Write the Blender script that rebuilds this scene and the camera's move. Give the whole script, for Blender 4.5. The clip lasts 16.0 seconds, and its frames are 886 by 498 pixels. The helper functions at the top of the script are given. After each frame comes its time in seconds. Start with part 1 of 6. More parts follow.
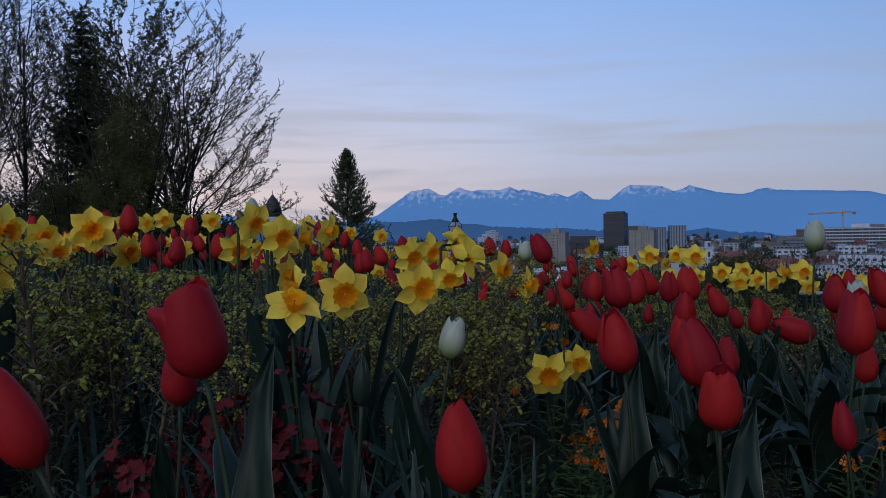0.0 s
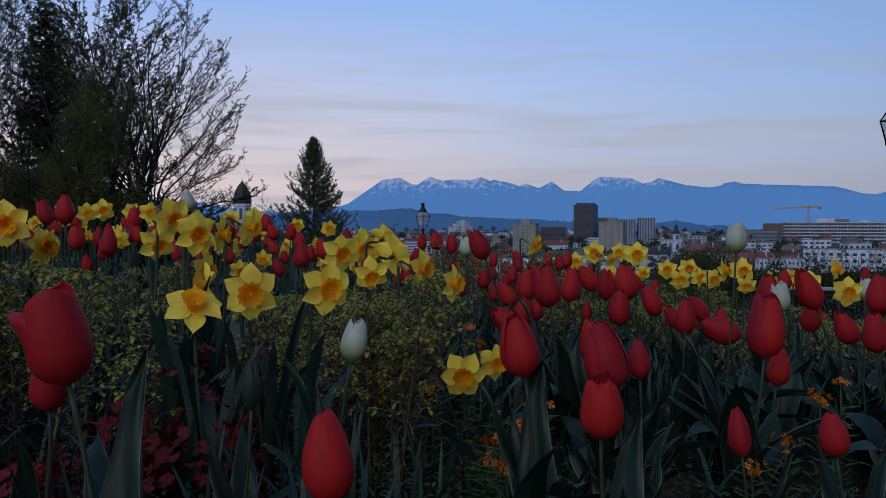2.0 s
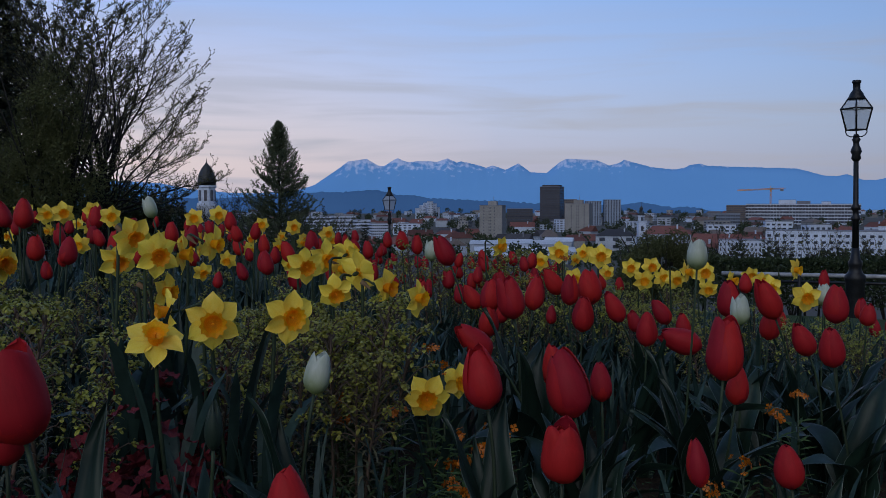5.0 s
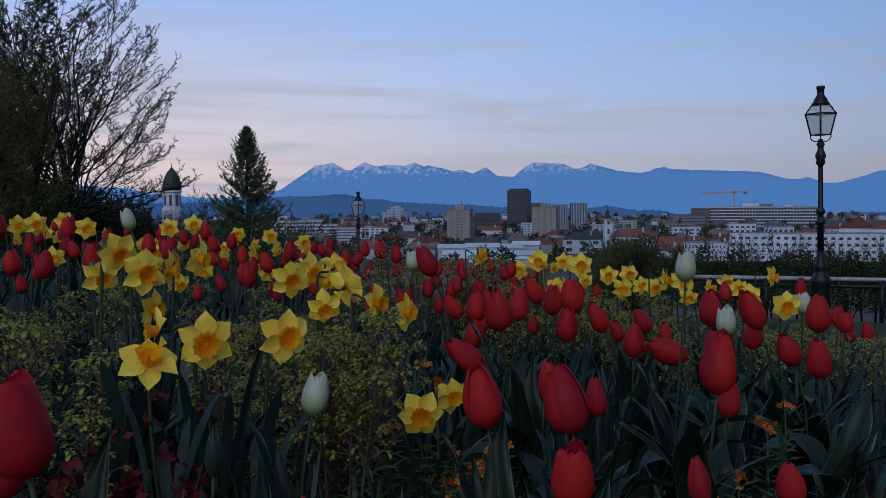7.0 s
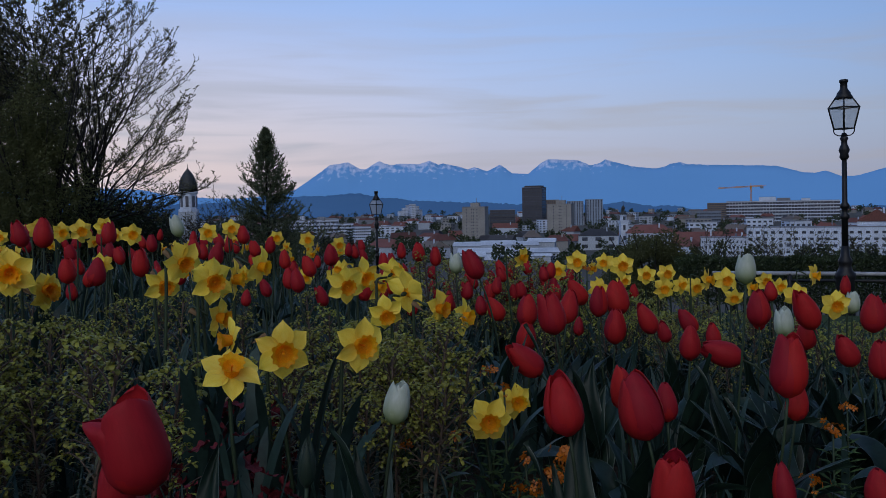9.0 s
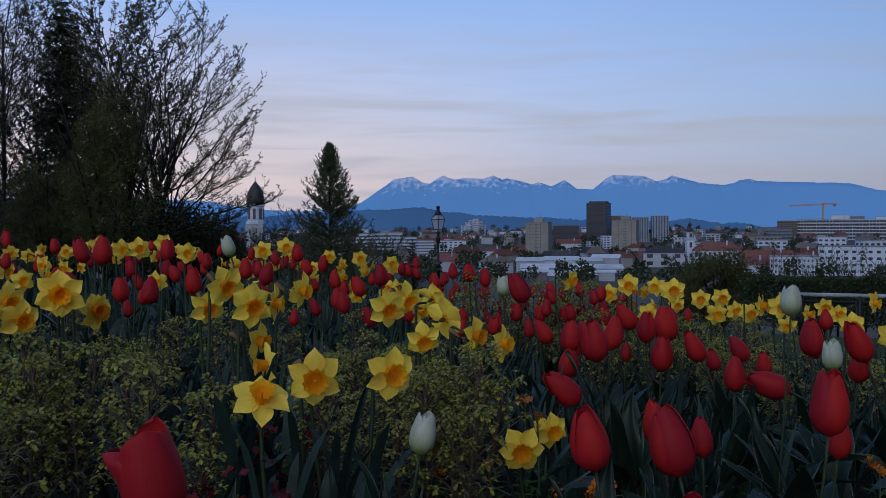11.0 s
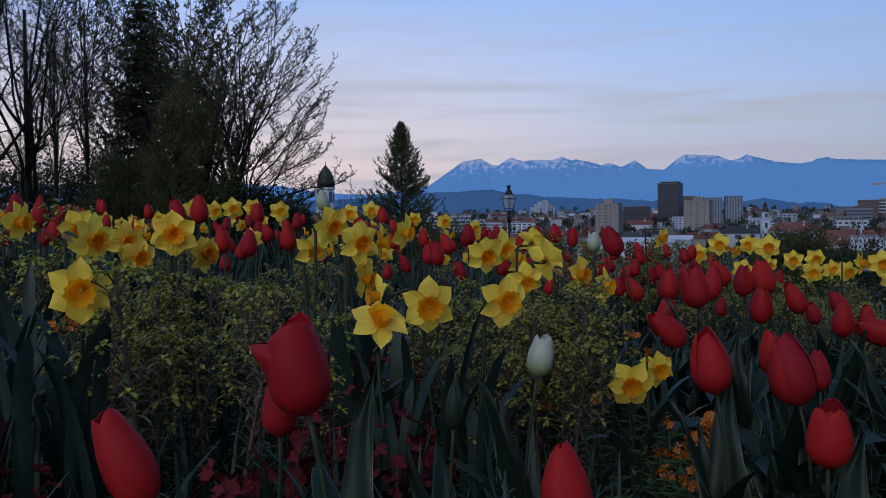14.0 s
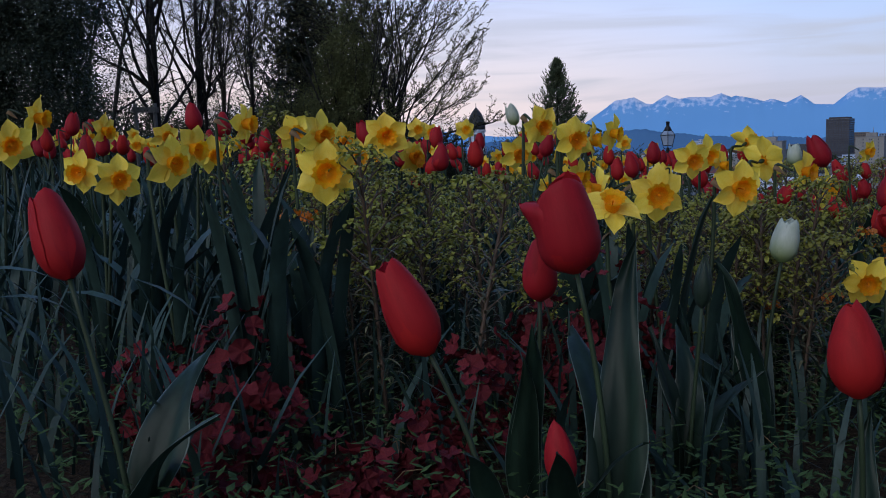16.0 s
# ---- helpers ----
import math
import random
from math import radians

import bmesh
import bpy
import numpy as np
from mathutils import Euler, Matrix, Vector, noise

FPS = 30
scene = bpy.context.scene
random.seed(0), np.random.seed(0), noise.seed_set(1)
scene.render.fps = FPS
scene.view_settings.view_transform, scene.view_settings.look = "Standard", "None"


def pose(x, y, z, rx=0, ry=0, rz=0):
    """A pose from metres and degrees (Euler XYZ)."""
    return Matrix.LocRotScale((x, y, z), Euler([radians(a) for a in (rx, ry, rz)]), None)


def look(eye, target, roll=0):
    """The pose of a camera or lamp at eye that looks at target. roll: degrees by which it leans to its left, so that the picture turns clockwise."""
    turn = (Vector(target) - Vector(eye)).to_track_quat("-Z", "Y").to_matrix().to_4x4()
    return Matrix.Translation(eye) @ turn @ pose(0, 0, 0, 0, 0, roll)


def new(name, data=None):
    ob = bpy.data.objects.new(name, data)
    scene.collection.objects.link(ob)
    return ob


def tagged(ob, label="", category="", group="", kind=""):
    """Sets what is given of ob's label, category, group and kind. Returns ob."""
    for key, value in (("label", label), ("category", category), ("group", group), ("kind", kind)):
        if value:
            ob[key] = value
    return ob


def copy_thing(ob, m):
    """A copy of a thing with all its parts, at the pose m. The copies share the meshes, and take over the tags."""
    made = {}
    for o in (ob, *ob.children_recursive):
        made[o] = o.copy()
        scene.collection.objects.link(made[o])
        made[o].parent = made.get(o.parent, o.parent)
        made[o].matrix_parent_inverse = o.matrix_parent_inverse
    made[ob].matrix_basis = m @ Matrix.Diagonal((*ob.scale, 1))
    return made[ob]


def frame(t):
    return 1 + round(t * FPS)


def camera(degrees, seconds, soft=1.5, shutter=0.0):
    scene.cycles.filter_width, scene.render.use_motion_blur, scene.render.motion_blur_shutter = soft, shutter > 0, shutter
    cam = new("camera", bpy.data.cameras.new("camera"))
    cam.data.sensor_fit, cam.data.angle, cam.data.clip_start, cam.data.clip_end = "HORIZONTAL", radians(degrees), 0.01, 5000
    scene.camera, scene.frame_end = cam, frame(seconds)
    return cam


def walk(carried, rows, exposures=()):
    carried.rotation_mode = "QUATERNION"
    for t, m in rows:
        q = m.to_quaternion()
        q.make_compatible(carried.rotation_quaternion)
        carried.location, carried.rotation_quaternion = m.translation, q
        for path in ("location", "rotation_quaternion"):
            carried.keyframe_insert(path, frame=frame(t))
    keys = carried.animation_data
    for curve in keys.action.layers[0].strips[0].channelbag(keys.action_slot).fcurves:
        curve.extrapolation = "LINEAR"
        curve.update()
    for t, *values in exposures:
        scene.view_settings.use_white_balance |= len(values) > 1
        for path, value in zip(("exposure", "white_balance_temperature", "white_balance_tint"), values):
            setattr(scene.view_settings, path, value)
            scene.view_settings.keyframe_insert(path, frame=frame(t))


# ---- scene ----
cam = camera(52.1, 16.0, soft=0.8, shutter=0.12)
PATH = [
    (0, (0.004, -0.04, 0.552), (0.0038, 1.9597, 0.5167), -0.84),
    (0.5, (0.026, -0.035, 0.553), (0.0905, 1.9639, 0.5343), 0.09),
    (1, (0.042, -0.025, 0.566), (0.1637, 1.9713, 0.5615), 0.40),
    (1.5, (0.077, -0.025, 0.569), (0.1786, 1.9724, 0.5653), 0.05),
    (2, (0.108, -0.029, 0.57), (0.1726, 1.9691, 0.5109), -0.07),
    (2.5, (0.117, -0.038, 0.601), (0.1626, 1.9604, 0.5343), -0.10),
    (3, (0.136, -0.04, 0.604), (0.1960, 1.9579, 0.5350), -0.80),
    (3.5, (0.138, -0.038, 0.612), (0.2054, 1.9579, 0.5025), -0.95),
    (4, (0.125, -0.026, 0.614), (0.2343, 1.9675, 0.4958), -0.60),
    (4.5, (0.108, -0.021, 0.626), (0.2116, 1.9733, 0.5169), -0.86),
    (5, (0.114, -0.028, 0.648), (0.2515, 1.9648, 0.5484), -0.06),
    (5.2, (0.113, -0.027, 0.651), (0.2700, 1.9640, 0.5540), -0.10),
    (7.3, (0.051, -0.007, 0.67), (0.2626, 1.9797, 0.5790), -0.19),
    (7.5, (0.038, -0.005, 0.668), (0.2518, 1.9810, 0.5669), -0.13),
    (8, (0.006, 0, 0.663), (0.2034, 1.9872, 0.5529), -0.89),
    (8.5, (-0.012, -0.004, 0.673), (0.1820, 1.9839, 0.5690), -0.70),
    (9, (-0.029, -0.001, 0.686), (0.1457, 1.9891, 0.5909), -0.95),
    (9.5, (-0.01, 0.002, 0.706), (0.0601, 1.9993, 0.6297), -1.75),
    (9.7, (-0.003, -0.004, 0.722), (0.0465, 1.9944, 0.6586), -1.17),
    (11.8, (0.028, -0.014, 0.695), (0.0645, 1.9847, 0.6335), -0.10),
    (12, (0.021, -0.014, 0.689), (0.0477, 1.9843, 0.6114), -0.25),
    (12.5, (0.007, -0.012, 0.675), (0.0129, 1.9860, 0.5861), -0.23),
    (13, (-0.006, -0.008, 0.661), (-0.0222, 1.9901, 0.5765), -0.13),
    (13.5, (-0.027, -0.021, 0.646), (-0.0730, 1.9767, 0.5630), -0.80),
    (14, (-0.051, -0.022, 0.623), (-0.1658, 1.9722, 0.5239), -0.80),
    (14.5, (-0.085, -0.018, 0.608), (-0.2951, 1.9668, 0.4797), -2.00),
    (15, (-0.124, -0.023, 0.586), (-0.4431, 1.9439, 0.4140), -1.75),
    (15.5, (-0.155, -0.028, 0.566), (-0.5468, 1.9245, 0.3806), -1.40),
    (16, (-0.177, -0.034, 0.536), (-0.6203, 1.9040, 0.3177), -1.70),
]
walk(cam, [(t, look(eye, target, roll)) for t, eye, target, roll in PATH], [(0, 0.0), (13, 0.0), (14.5, 0.15), (16, 0.36)])

# ---- world, sun, exposure ----
scene.view_settings.exposure = 0.0
world = bpy.data.worlds.new("world")
scene.world = world
world.use_nodes = True


def build_world():
    nt = world.node_tree
    nt.nodes.clear()
    N, L = nt.nodes.new, nt.links.new
    out, bg = N("ShaderNodeOutputWorld"), N("ShaderNodeBackground")
    co, sep = N("ShaderNodeTexCoord"), N("ShaderNodeSeparateXYZ")
    L(co.outputs["Generated"], sep.inputs[0])
    # dusk gradient: height over the horizon
    ramp = N("ShaderNodeValToRGB")
    el = ramp.color_ramp.elements
    el[0].position, el[0].color = 0.0, (0.355, 0.39, 0.55, 1)
    el[1].position, el[1].color = 1.0, (0.10, 0.21, 0.52, 1)
    for p, c in ((0.045, (0.41, 0.42, 0.575, 1)), (0.085, (0.41, 0.46, 0.66, 1)), (0.14, (0.36, 0.47, 0.77, 1)), (0.23, (0.26, 0.42, 0.80, 1)), (0.5, (0.14, 0.27, 0.60, 1))):
        e = el.new(p)
        e.color = c
    L(sep.outputs["Z"], ramp.inputs["Fac"])
    # the warm side of the sky, low on the left
    warm = N("ShaderNodeVectorMath")
    warm.operation = "DOT_PRODUCT"
    L(co.outputs["Generated"], warm.inputs[0])
    warm.inputs[1].default_value = (-0.42, 0.905, 0.0)
    side = N("ShaderNodeMapRange")
    side.inputs[1].default_value, side.inputs[2].default_value = 0.84, 1.0
    L(warm.outputs["Value"], side.inputs[0])
    low = N("ShaderNodeMapRange")
    low.inputs[1].default_value, low.inputs[2].default_value = 0.24, 0.0
    L(sep.outputs["Z"], low.inputs[0])
    both = N("ShaderNodeMath")
    both.operation = "MULTIPLY"
    L(side.outputs[0], both.inputs[0])
    L(low.outputs[0], both.inputs[1])
    mixw = N("ShaderNodeMix")
    mixw.data_type = "RGBA"
    L(both.outputs[0], mixw.inputs["Factor"])
    L(ramp.outputs["Color"], mixw.inputs[6])
    mixw.inputs[7].default_value = (0.72, 0.585, 0.585, 1)
    # a cooler, greyer blue low on the other side
    cool = N("ShaderNodeVectorMath")
    cool.operation = "DOT_PRODUCT"
    L(co.outputs["Generated"], cool.inputs[0])
    cool.inputs[1].default_value = (0.77, 0.64, 0.0)
    cside = N("ShaderNodeMapRange")
    cside.inputs[1].default_value, cside.inputs[2].default_value = 0.72, 0.98
    L(cool.outputs["Value"], cside.inputs[0])
    mixb = N("ShaderNodeMix")
    mixb.data_type, mixb.blend_type = "RGBA", "MULTIPLY"
    L(cside.outputs[0], mixb.inputs["Factor"])
    L(mixw.outputs[2], mixb.inputs[6])
    mixb.inputs[7].default_value = (0.74, 0.88, 0.96, 1)
    # long thin cloud streaks
    mp = N("ShaderNodeMapping")
    mp.inputs["Scale"].default_value = (2.6, 2.6, 30)
    mp.inputs["Rotation"].default_value = (0.0, 0.05, 0.0)
    L(co.outputs["Generated"], mp.inputs[0])
    cn = N("ShaderNodeTexNoise")
    cn.inputs["Scale"].default_value, cn.inputs["Detail"].default_value, cn.inputs["Distortion"].default_value = 1.5, 4.0, 0.5
    L(mp.outputs[0], cn.inputs["Vector"])
    cr = N("ShaderNodeMapRange")
    cr.interpolation_type = "SMOOTHSTEP"
    cr.inputs[1].default_value, cr.inputs[2].default_value = 0.40, 0.72
    L(cn.outputs["Fac"], cr.inputs[0])
    band = N("ShaderNodeMapRange")
    band.inputs[1].default_value, band.inputs[2].default_value = 0.24, 0.09
    L(sep.outputs["Z"], band.inputs[0])
    cf = N("ShaderNodeMath")
    cf.operation = "MULTIPLY"
    L(cr.outputs[0], cf.inputs[0])
    L(band.outputs[0], cf.inputs[1])
    cs = N("ShaderNodeMath")
    cs.operation = "MULTIPLY"
    cs.inputs[1].default_value = 0.8
    L(cf.outputs[0], cs.inputs[0])
    mixc = N("ShaderNodeMix")
    mixc.data_type = "RGBA"
    L(cs.outputs[0], mixc.inputs["Factor"])
    L(mixb.outputs[2], mixc.inputs[6])
    mixc.inputs[7].default_value = (0.345, 0.365, 0.48, 1)
    # a little of the physical sky over it
    sky = N("ShaderNodeTexSky")
    sky.sky_type, sky.sun_disc, sky.sun_elevation, sky.sun_rotation = "NISHITA", False, radians(4), radians(200)
    sm = N("ShaderNodeMix")
    sm.data_type, sm.blend_type = "RGBA", "ADD"
    sm.inputs["Factor"].default_value = 0.02
    L(mixc.outputs[2], sm.inputs[6])
    L(sky.outputs[0], sm.inputs[7])
    # the sky fades away from the afterglow
    fade = N("ShaderNodeVectorMath")
    fade.operation = "DOT_PRODUCT"
    L(co.outputs["Generated"], fade.inputs[0])
    fade.inputs[1].default_value = (-0.5, 0.866, 0.0)
    fr = N("ShaderNodeMapRange")
    fr.interpolation_type = "SMOOTHSTEP"
    fr.inputs[1].default_value, fr.inputs[2].default_value, fr.inputs[3].default_value, fr.inputs[4].default_value = -0.6, 0.98, 0.34, 1.04
    L(fade.outputs["Value"], fr.inputs[0])
    fm = N("ShaderNodeMix")
    fm.data_type, fm.blend_type = "RGBA", "MULTIPLY"
    fm.inputs["Factor"].default_value = 1.0
    L(sm.outputs[2], fm.inputs[6])
    L(fr.outputs[0], fm.inputs[7])
    L(fm.outputs[2], bg.inputs["Color"])
    bg.inputs["Strength"].default_value = 1.0
    L(bg.outputs[0], out.inputs[0])


build_world()
sun = new("sun", bpy.data.lights.new("sun", "SUN"))
sun.data.energy, sun.data.angle, sun.data.color = 1.05, radians(60), (0.96, 0.97, 1.0)
sun.matrix_world = look((-24, -70, 52), (0, 0, 0))


# ---- materials ----
def material(name, base, dark=None, rough=0.6, scale=8.0, stretch=(1, 1, 1), fine=60.0, bump=0.15, dist=0.002, metal=0.0, translucent=0.0, rand=0.0, spec=0.4, glow=0.0, space="Object", hue=0.0, grain=0.28, foot=None):
    """A surface with broad patches, fine grain, bump and a little change from object to object."""
    m = bpy.data.materials.new(name)
    m.use_nodes = True
    nt = m.node_tree
    N, L = nt.nodes.new, nt.links.new
    b = nt.nodes["Principled BSDF"]
    out = nt.nodes["Material Output"]
    dark = dark or tuple(c * 0.62 for c in base)
    co = N("ShaderNodeTexCoord")
    mp = N("ShaderNodeMapping")
    mp.inputs["Scale"].default_value = stretch
    L(co.outputs[space], mp.inputs[0])
    n1, n2 = N("ShaderNodeTexNoise"), N("ShaderNodeTexNoise")
    n1.inputs["Scale"].default_value, n1.inputs["Detail"].default_value = scale, 4
    n2.inputs["Scale"].default_value, n2.inputs["Detail"].default_value = fine, 3
    L(mp.outputs[0], n1.inputs["Vector"])
    L(mp.outputs[0], n2.inputs["Vector"])
    r = N("ShaderNodeMapRange")
    r.inputs[1].default_value, r.inputs[2].default_value = 0.32, 0.68
    L(n1.outputs["Fac"], r.inputs[0])
    mix = N("ShaderNodeMix")
    mix.data_type = "RGBA"
    L(r.outputs[0], mix.inputs["Factor"])
    mix.inputs[6].default_value, mix.inputs[7].default_value = (*dark, 1), (*base, 1)
    mul = N("ShaderNodeMix")
    mul.data_type, mul.blend_type = "RGBA", "MULTIPLY"
    g = N("ShaderNodeMapRange")
    g.inputs[1].default_value, g.inputs[2].default_value, g.inputs[3].default_value, g.inputs[4].default_value = 0.3, 0.7, 1 - grain, 1 + grain * 0.45
    L(n2.outputs["Fac"], g.inputs[0])
    mul.inputs["Factor"].default_value = 1.0
    L(mix.outputs[2], mul.inputs[6])
    L(g.outputs[0], mul.inputs[7])
    col = mul.outputs[2]
    if foot:
        # another colour towards the foot of the petal
        sp, fr, fm = N("ShaderNodeSeparateXYZ"), N("ShaderNodeMapRange"), N("ShaderNodeMix")
        fm.data_type = "RGBA"
        fr.inputs[1].default_value, fr.inputs[2].default_value = 0.62, 0.0
        L(co.outputs["Object"], sp.inputs[0])
        L(sp.outputs["Z"], fr.inputs[0])
        L(fr.outputs[0], fm.inputs["Factor"])
        L(col, fm.inputs[6])
        fm.inputs[7].default_value = (*foot, 1)
        col = fm.outputs[2]
    if rand or hue:
        info, hs = N("ShaderNodeObjectInfo"), N("ShaderNodeHueSaturation")
        v, h = N("ShaderNodeMapRange"), N("ShaderNodeMapRange")
        v.inputs[3].default_value, v.inputs[4].default_value = 1 - rand, 1 + rand
        h.inputs[3].default_value, h.inputs[4].default_value = 0.5 - hue, 0.5 + hue
        L(info.outputs["Random"], v.inputs[0])
        L(info.outputs["Random"], h.inputs[0])
        L(v.outputs[0], hs.inputs["Value"])
        L(h.outputs[0], hs.inputs["Hue"])
        L(col, hs.inputs["Color"])
        col = hs.outputs[0]
    L(col, b.inputs["Base Color"])
    b.inputs["Roughness"].default_value, b.inputs["Metallic"].default_value = rough, metal
    b.inputs["Specular IOR Level"].default_value = spec
    if bump:
        bp = N("ShaderNodeBump")
        bp.inputs["Strength"].default_value, bp.inputs["Distance"].default_value = bump, dist
        L(n2.outputs["Fac"], bp.inputs["Height"])
        L(bp.outputs[0], b.inputs["Normal"])
    if glow:
        L(col, b.inputs["Emission Color"])
        b.inputs["Emission Strength"].default_value = glow
    if translucent:
        tr, ms = N("ShaderNodeBsdfTranslucent"), N("ShaderNodeMixShader")
        L(col, tr.inputs["Color"])
        ms.inputs[0].default_value = translucent
        L(b.outputs[0], ms.inputs[1])
        L(tr.outputs[0], ms.inputs[2])
        L(ms.outputs[0], out.inputs["Surface"])
    return m


RED = material("red_petal", (0.45, 0.018, 0.027), (0.36, 0.014, 0.021), 0.6, 3, (4, 4, 0.35), 30, 0.06, 0.001, translucent=0.28, rand=0.22, hue=0.004, spec=0.2, grain=0.08, foot=(0.41, 0.016, 0.022))
WHITE = material("white_petal", (0.60, 0.65, 0.58), (0.46, 0.52, 0.42), 0.5, 2.5, (2, 2, 0.6), 14, 0.03, 0.001, translucent=0.25, rand=0.06, grain=0.06, foot=(0.22, 0.31, 0.09))
GREEN_BUD = material("green_bud", (0.024, 0.044, 0.03), (0.014, 0.028, 0.02), 0.5, 4, (3, 3, 0.35), 40, 0.1, 0.001, rand=0.1, grain=0.1)
YELLOW = material("yellow_tepal", (0.95, 0.74, 0.11), (0.92, 0.67, 0.06), 0.5, 3, (1, 3, 1), 30, 0.12, 0.001, translucent=0.28, rand=0.08, hue=0.006, grain=0.1)
TRUMPET = material("orange_trumpet", (1.0, 0.52, 0.014), (0.98, 0.42, 0.010), 0.5, 6, (1, 1, 0.3), 40, 0.2, 0.001, translucent=0.55, rand=0.1, hue=0.01, grain=0.15)
STEM = material("flower_stem", (0.028, 0.050, 0.022), (0.018, 0.034, 0.015), 0.6, 12, (1, 1, 0.2), 90, 0.1, 0.001, rand=0.2)
TULIP_LEAF = material("tulip_leaf", (0.016, 0.036, 0.024), (0.008, 0.019, 0.013), 0.44, 20, (1, 1, 0.12), 120, 0.2, 0.001, translucent=0.14, rand=0.28, spec=0.28)
LEAF_EDGE = material("tulip_leaf_margin", (0.10, 0.135, 0.11), (0.055, 0.08, 0.068), 0.4, 20, (1, 1, 0.12), 120, 0.1, 0.001, translucent=0.2, rand=0.25, spec=0.5)
DAFF_LEAF = material("daffodil_leaf", (0.035, 0.070, 0.060), (0.018, 0.039, 0.033), 0.48, 24, (1, 1, 0.1), 150, 0.2, 0.001, translucent=0.1, rand=0.3, spec=0.28)
SPATHE = material("dry_spathe", (0.30, 0.20, 0.11), (0.2, 0.12, 0.06), 0.7, 40, (1, 1, 0.3), 160, 0.2, 0.001, translucent=0.3)
SPURGE_LEAF = material("spurge_leaf", (0.14, 0.14, 0.082), (0.075, 0.078, 0.046), 0.55, 25, (1, 1, 1), 120, 0.15, 0.001, translucent=0.15, rand=0.2)
SPURGE_BRACT = material("spurge_bract", (0.40, 0.405, 0.065), (0.13, 0.14, 0.026), 0.5, 30, (1, 1, 1), 120, 0.1, 0.001, translucent=0.25, rand=0.2, hue=0.012)
SPURGE_STEM = material("spurge_stem", (0.12, 0.085, 0.062), (0.07, 0.045, 0.034), 0.6, 20, (1, 1, 0.2), 90, 0.15, 0.001, rand=0.2)
HEUCHERA = material("dark_red_leaf", (0.165, 0.021, 0.028), (0.075, 0.010, 0.014), 0.6, 30, (1, 1, 1), 120, 0.3, 0.002, translucent=0.12, rand=0.35, spec=0.12)
ORANGE = material("wallflower_petal", (0.60, 0.175, 0.008), (0.45, 0.11, 0.006), 0.5, 40, (1, 1, 1), 160, 0.1, 0.001, translucent=0.2, rand=0.15)
LOW_LEAF = material("low_leaf", (0.075, 0.13, 0.05), (0.036, 0.066, 0.026), 0.75, 20, (1, 1, 1), 90, 0.2, 0.001, translucent=0.2, rand=0.2, spec=0.1)
BARK = material("bark", (0.024, 0.021, 0.020), (0.010, 0.009, 0.009), 0.9, 6, (1, 1, 0.25), 40, 0.6, 0.02, rand=0.15)
TWIG_LEAF = material("young_leaf", (0.13, 0.13, 0.055), (0.07, 0.075, 0.033), 0.6, 3, (1, 1, 1), 30, 0.1, 0.004, translucent=0.2, rand=0.15)
BUSH_LEAF = material("bush_leaf", (0.135, 0.15, 0.058), (0.075, 0.085, 0.034), 0.65, 1.2, (1, 1, 1), 30, 0.1, 0.004, translucent=0.32, rand=0.15)
NEEDLE = material("spruce_needle", (0.035, 0.055, 0.036), (0.018, 0.03, 0.02), 0.65, 3, (1, 1, 1), 40, 0.1, 0.004, rand=0.15)
NEEDLE2 = material("young_conifer_needle", (0.12, 0.15, 0.085), (0.07, 0.095, 0.055), 0.65, 5, (1, 1, 1), 40, 0.1, 0.004, translucent=0.3, rand=0.15)
HEDGE = material("hedge_leaf", (0.05, 0.075, 0.03), (0.022, 0.035, 0.016), 0.6, 3, (1, 1, 1), 30, 0.1, 0.004, translucent=0.1, rand=0.15)
IRON = material("black_iron", (0.02, 0.022, 0.026), (0.012, 0.012, 0.014), 0.45, 14, (1, 1, 1), 90, 0.15, 0.002, metal=0.4)
STAKE = material("grey_weathered_wood", (0.17, 0.165, 0.16), (0.10, 0.095, 0.09), 0.85, 6, (1, 1, 0.15), 60, 0.4, 0.004)
RAIL = material("grey_rail", (0.42, 0.43, 0.46), (0.26, 0.27, 0.30), 0.5, 6, (1, 1, 1), 60, 0.2, 0.003)


def glass(name, tint, rough=0.05):
    m = bpy.data.materials.new(name)
    m.use_nodes = True
    nt = m.node_tree
    N, L = nt.nodes.new, nt.links.new
    b = nt.nodes["Principled BSDF"]
    b.inputs["Base Color"].default_value = (*tint, 1)
    b.inputs["Roughness"].default_value = rough
    tr, ms = N("ShaderNodeBsdfTransparent"), N("ShaderNodeMixShader")
    tr.inputs["Color"].default_value = (0.82, 0.86, 0.9, 1)
    ms.inputs[0].default_value = 0.38
    L(tr.outputs[0], ms.inputs[1])
    L(b.outputs[0], ms.inputs[2])
    L(ms.outputs[0], nt.nodes["Material Output"].inputs["Surface"])
    return m


LANTERN_GLASS = glass("frosted_lantern_glass", (0.75, 0.78, 0.82), 0.25)
WINDOW = material("far_window", (0.09, 0.11, 0.15), (0.045, 0.055, 0.08), 0.15, 0.4, (1, 1, 1), 4, 0, 0, spec=0.6, rand=0.3)


def city(name, base, rand=0.12, rough=0.8):
    return material(name, base, tuple(c * 0.8 for c in base), rough, 0.12, (1, 1, 1), 1.5, 0.2, 0.05, rand=rand)


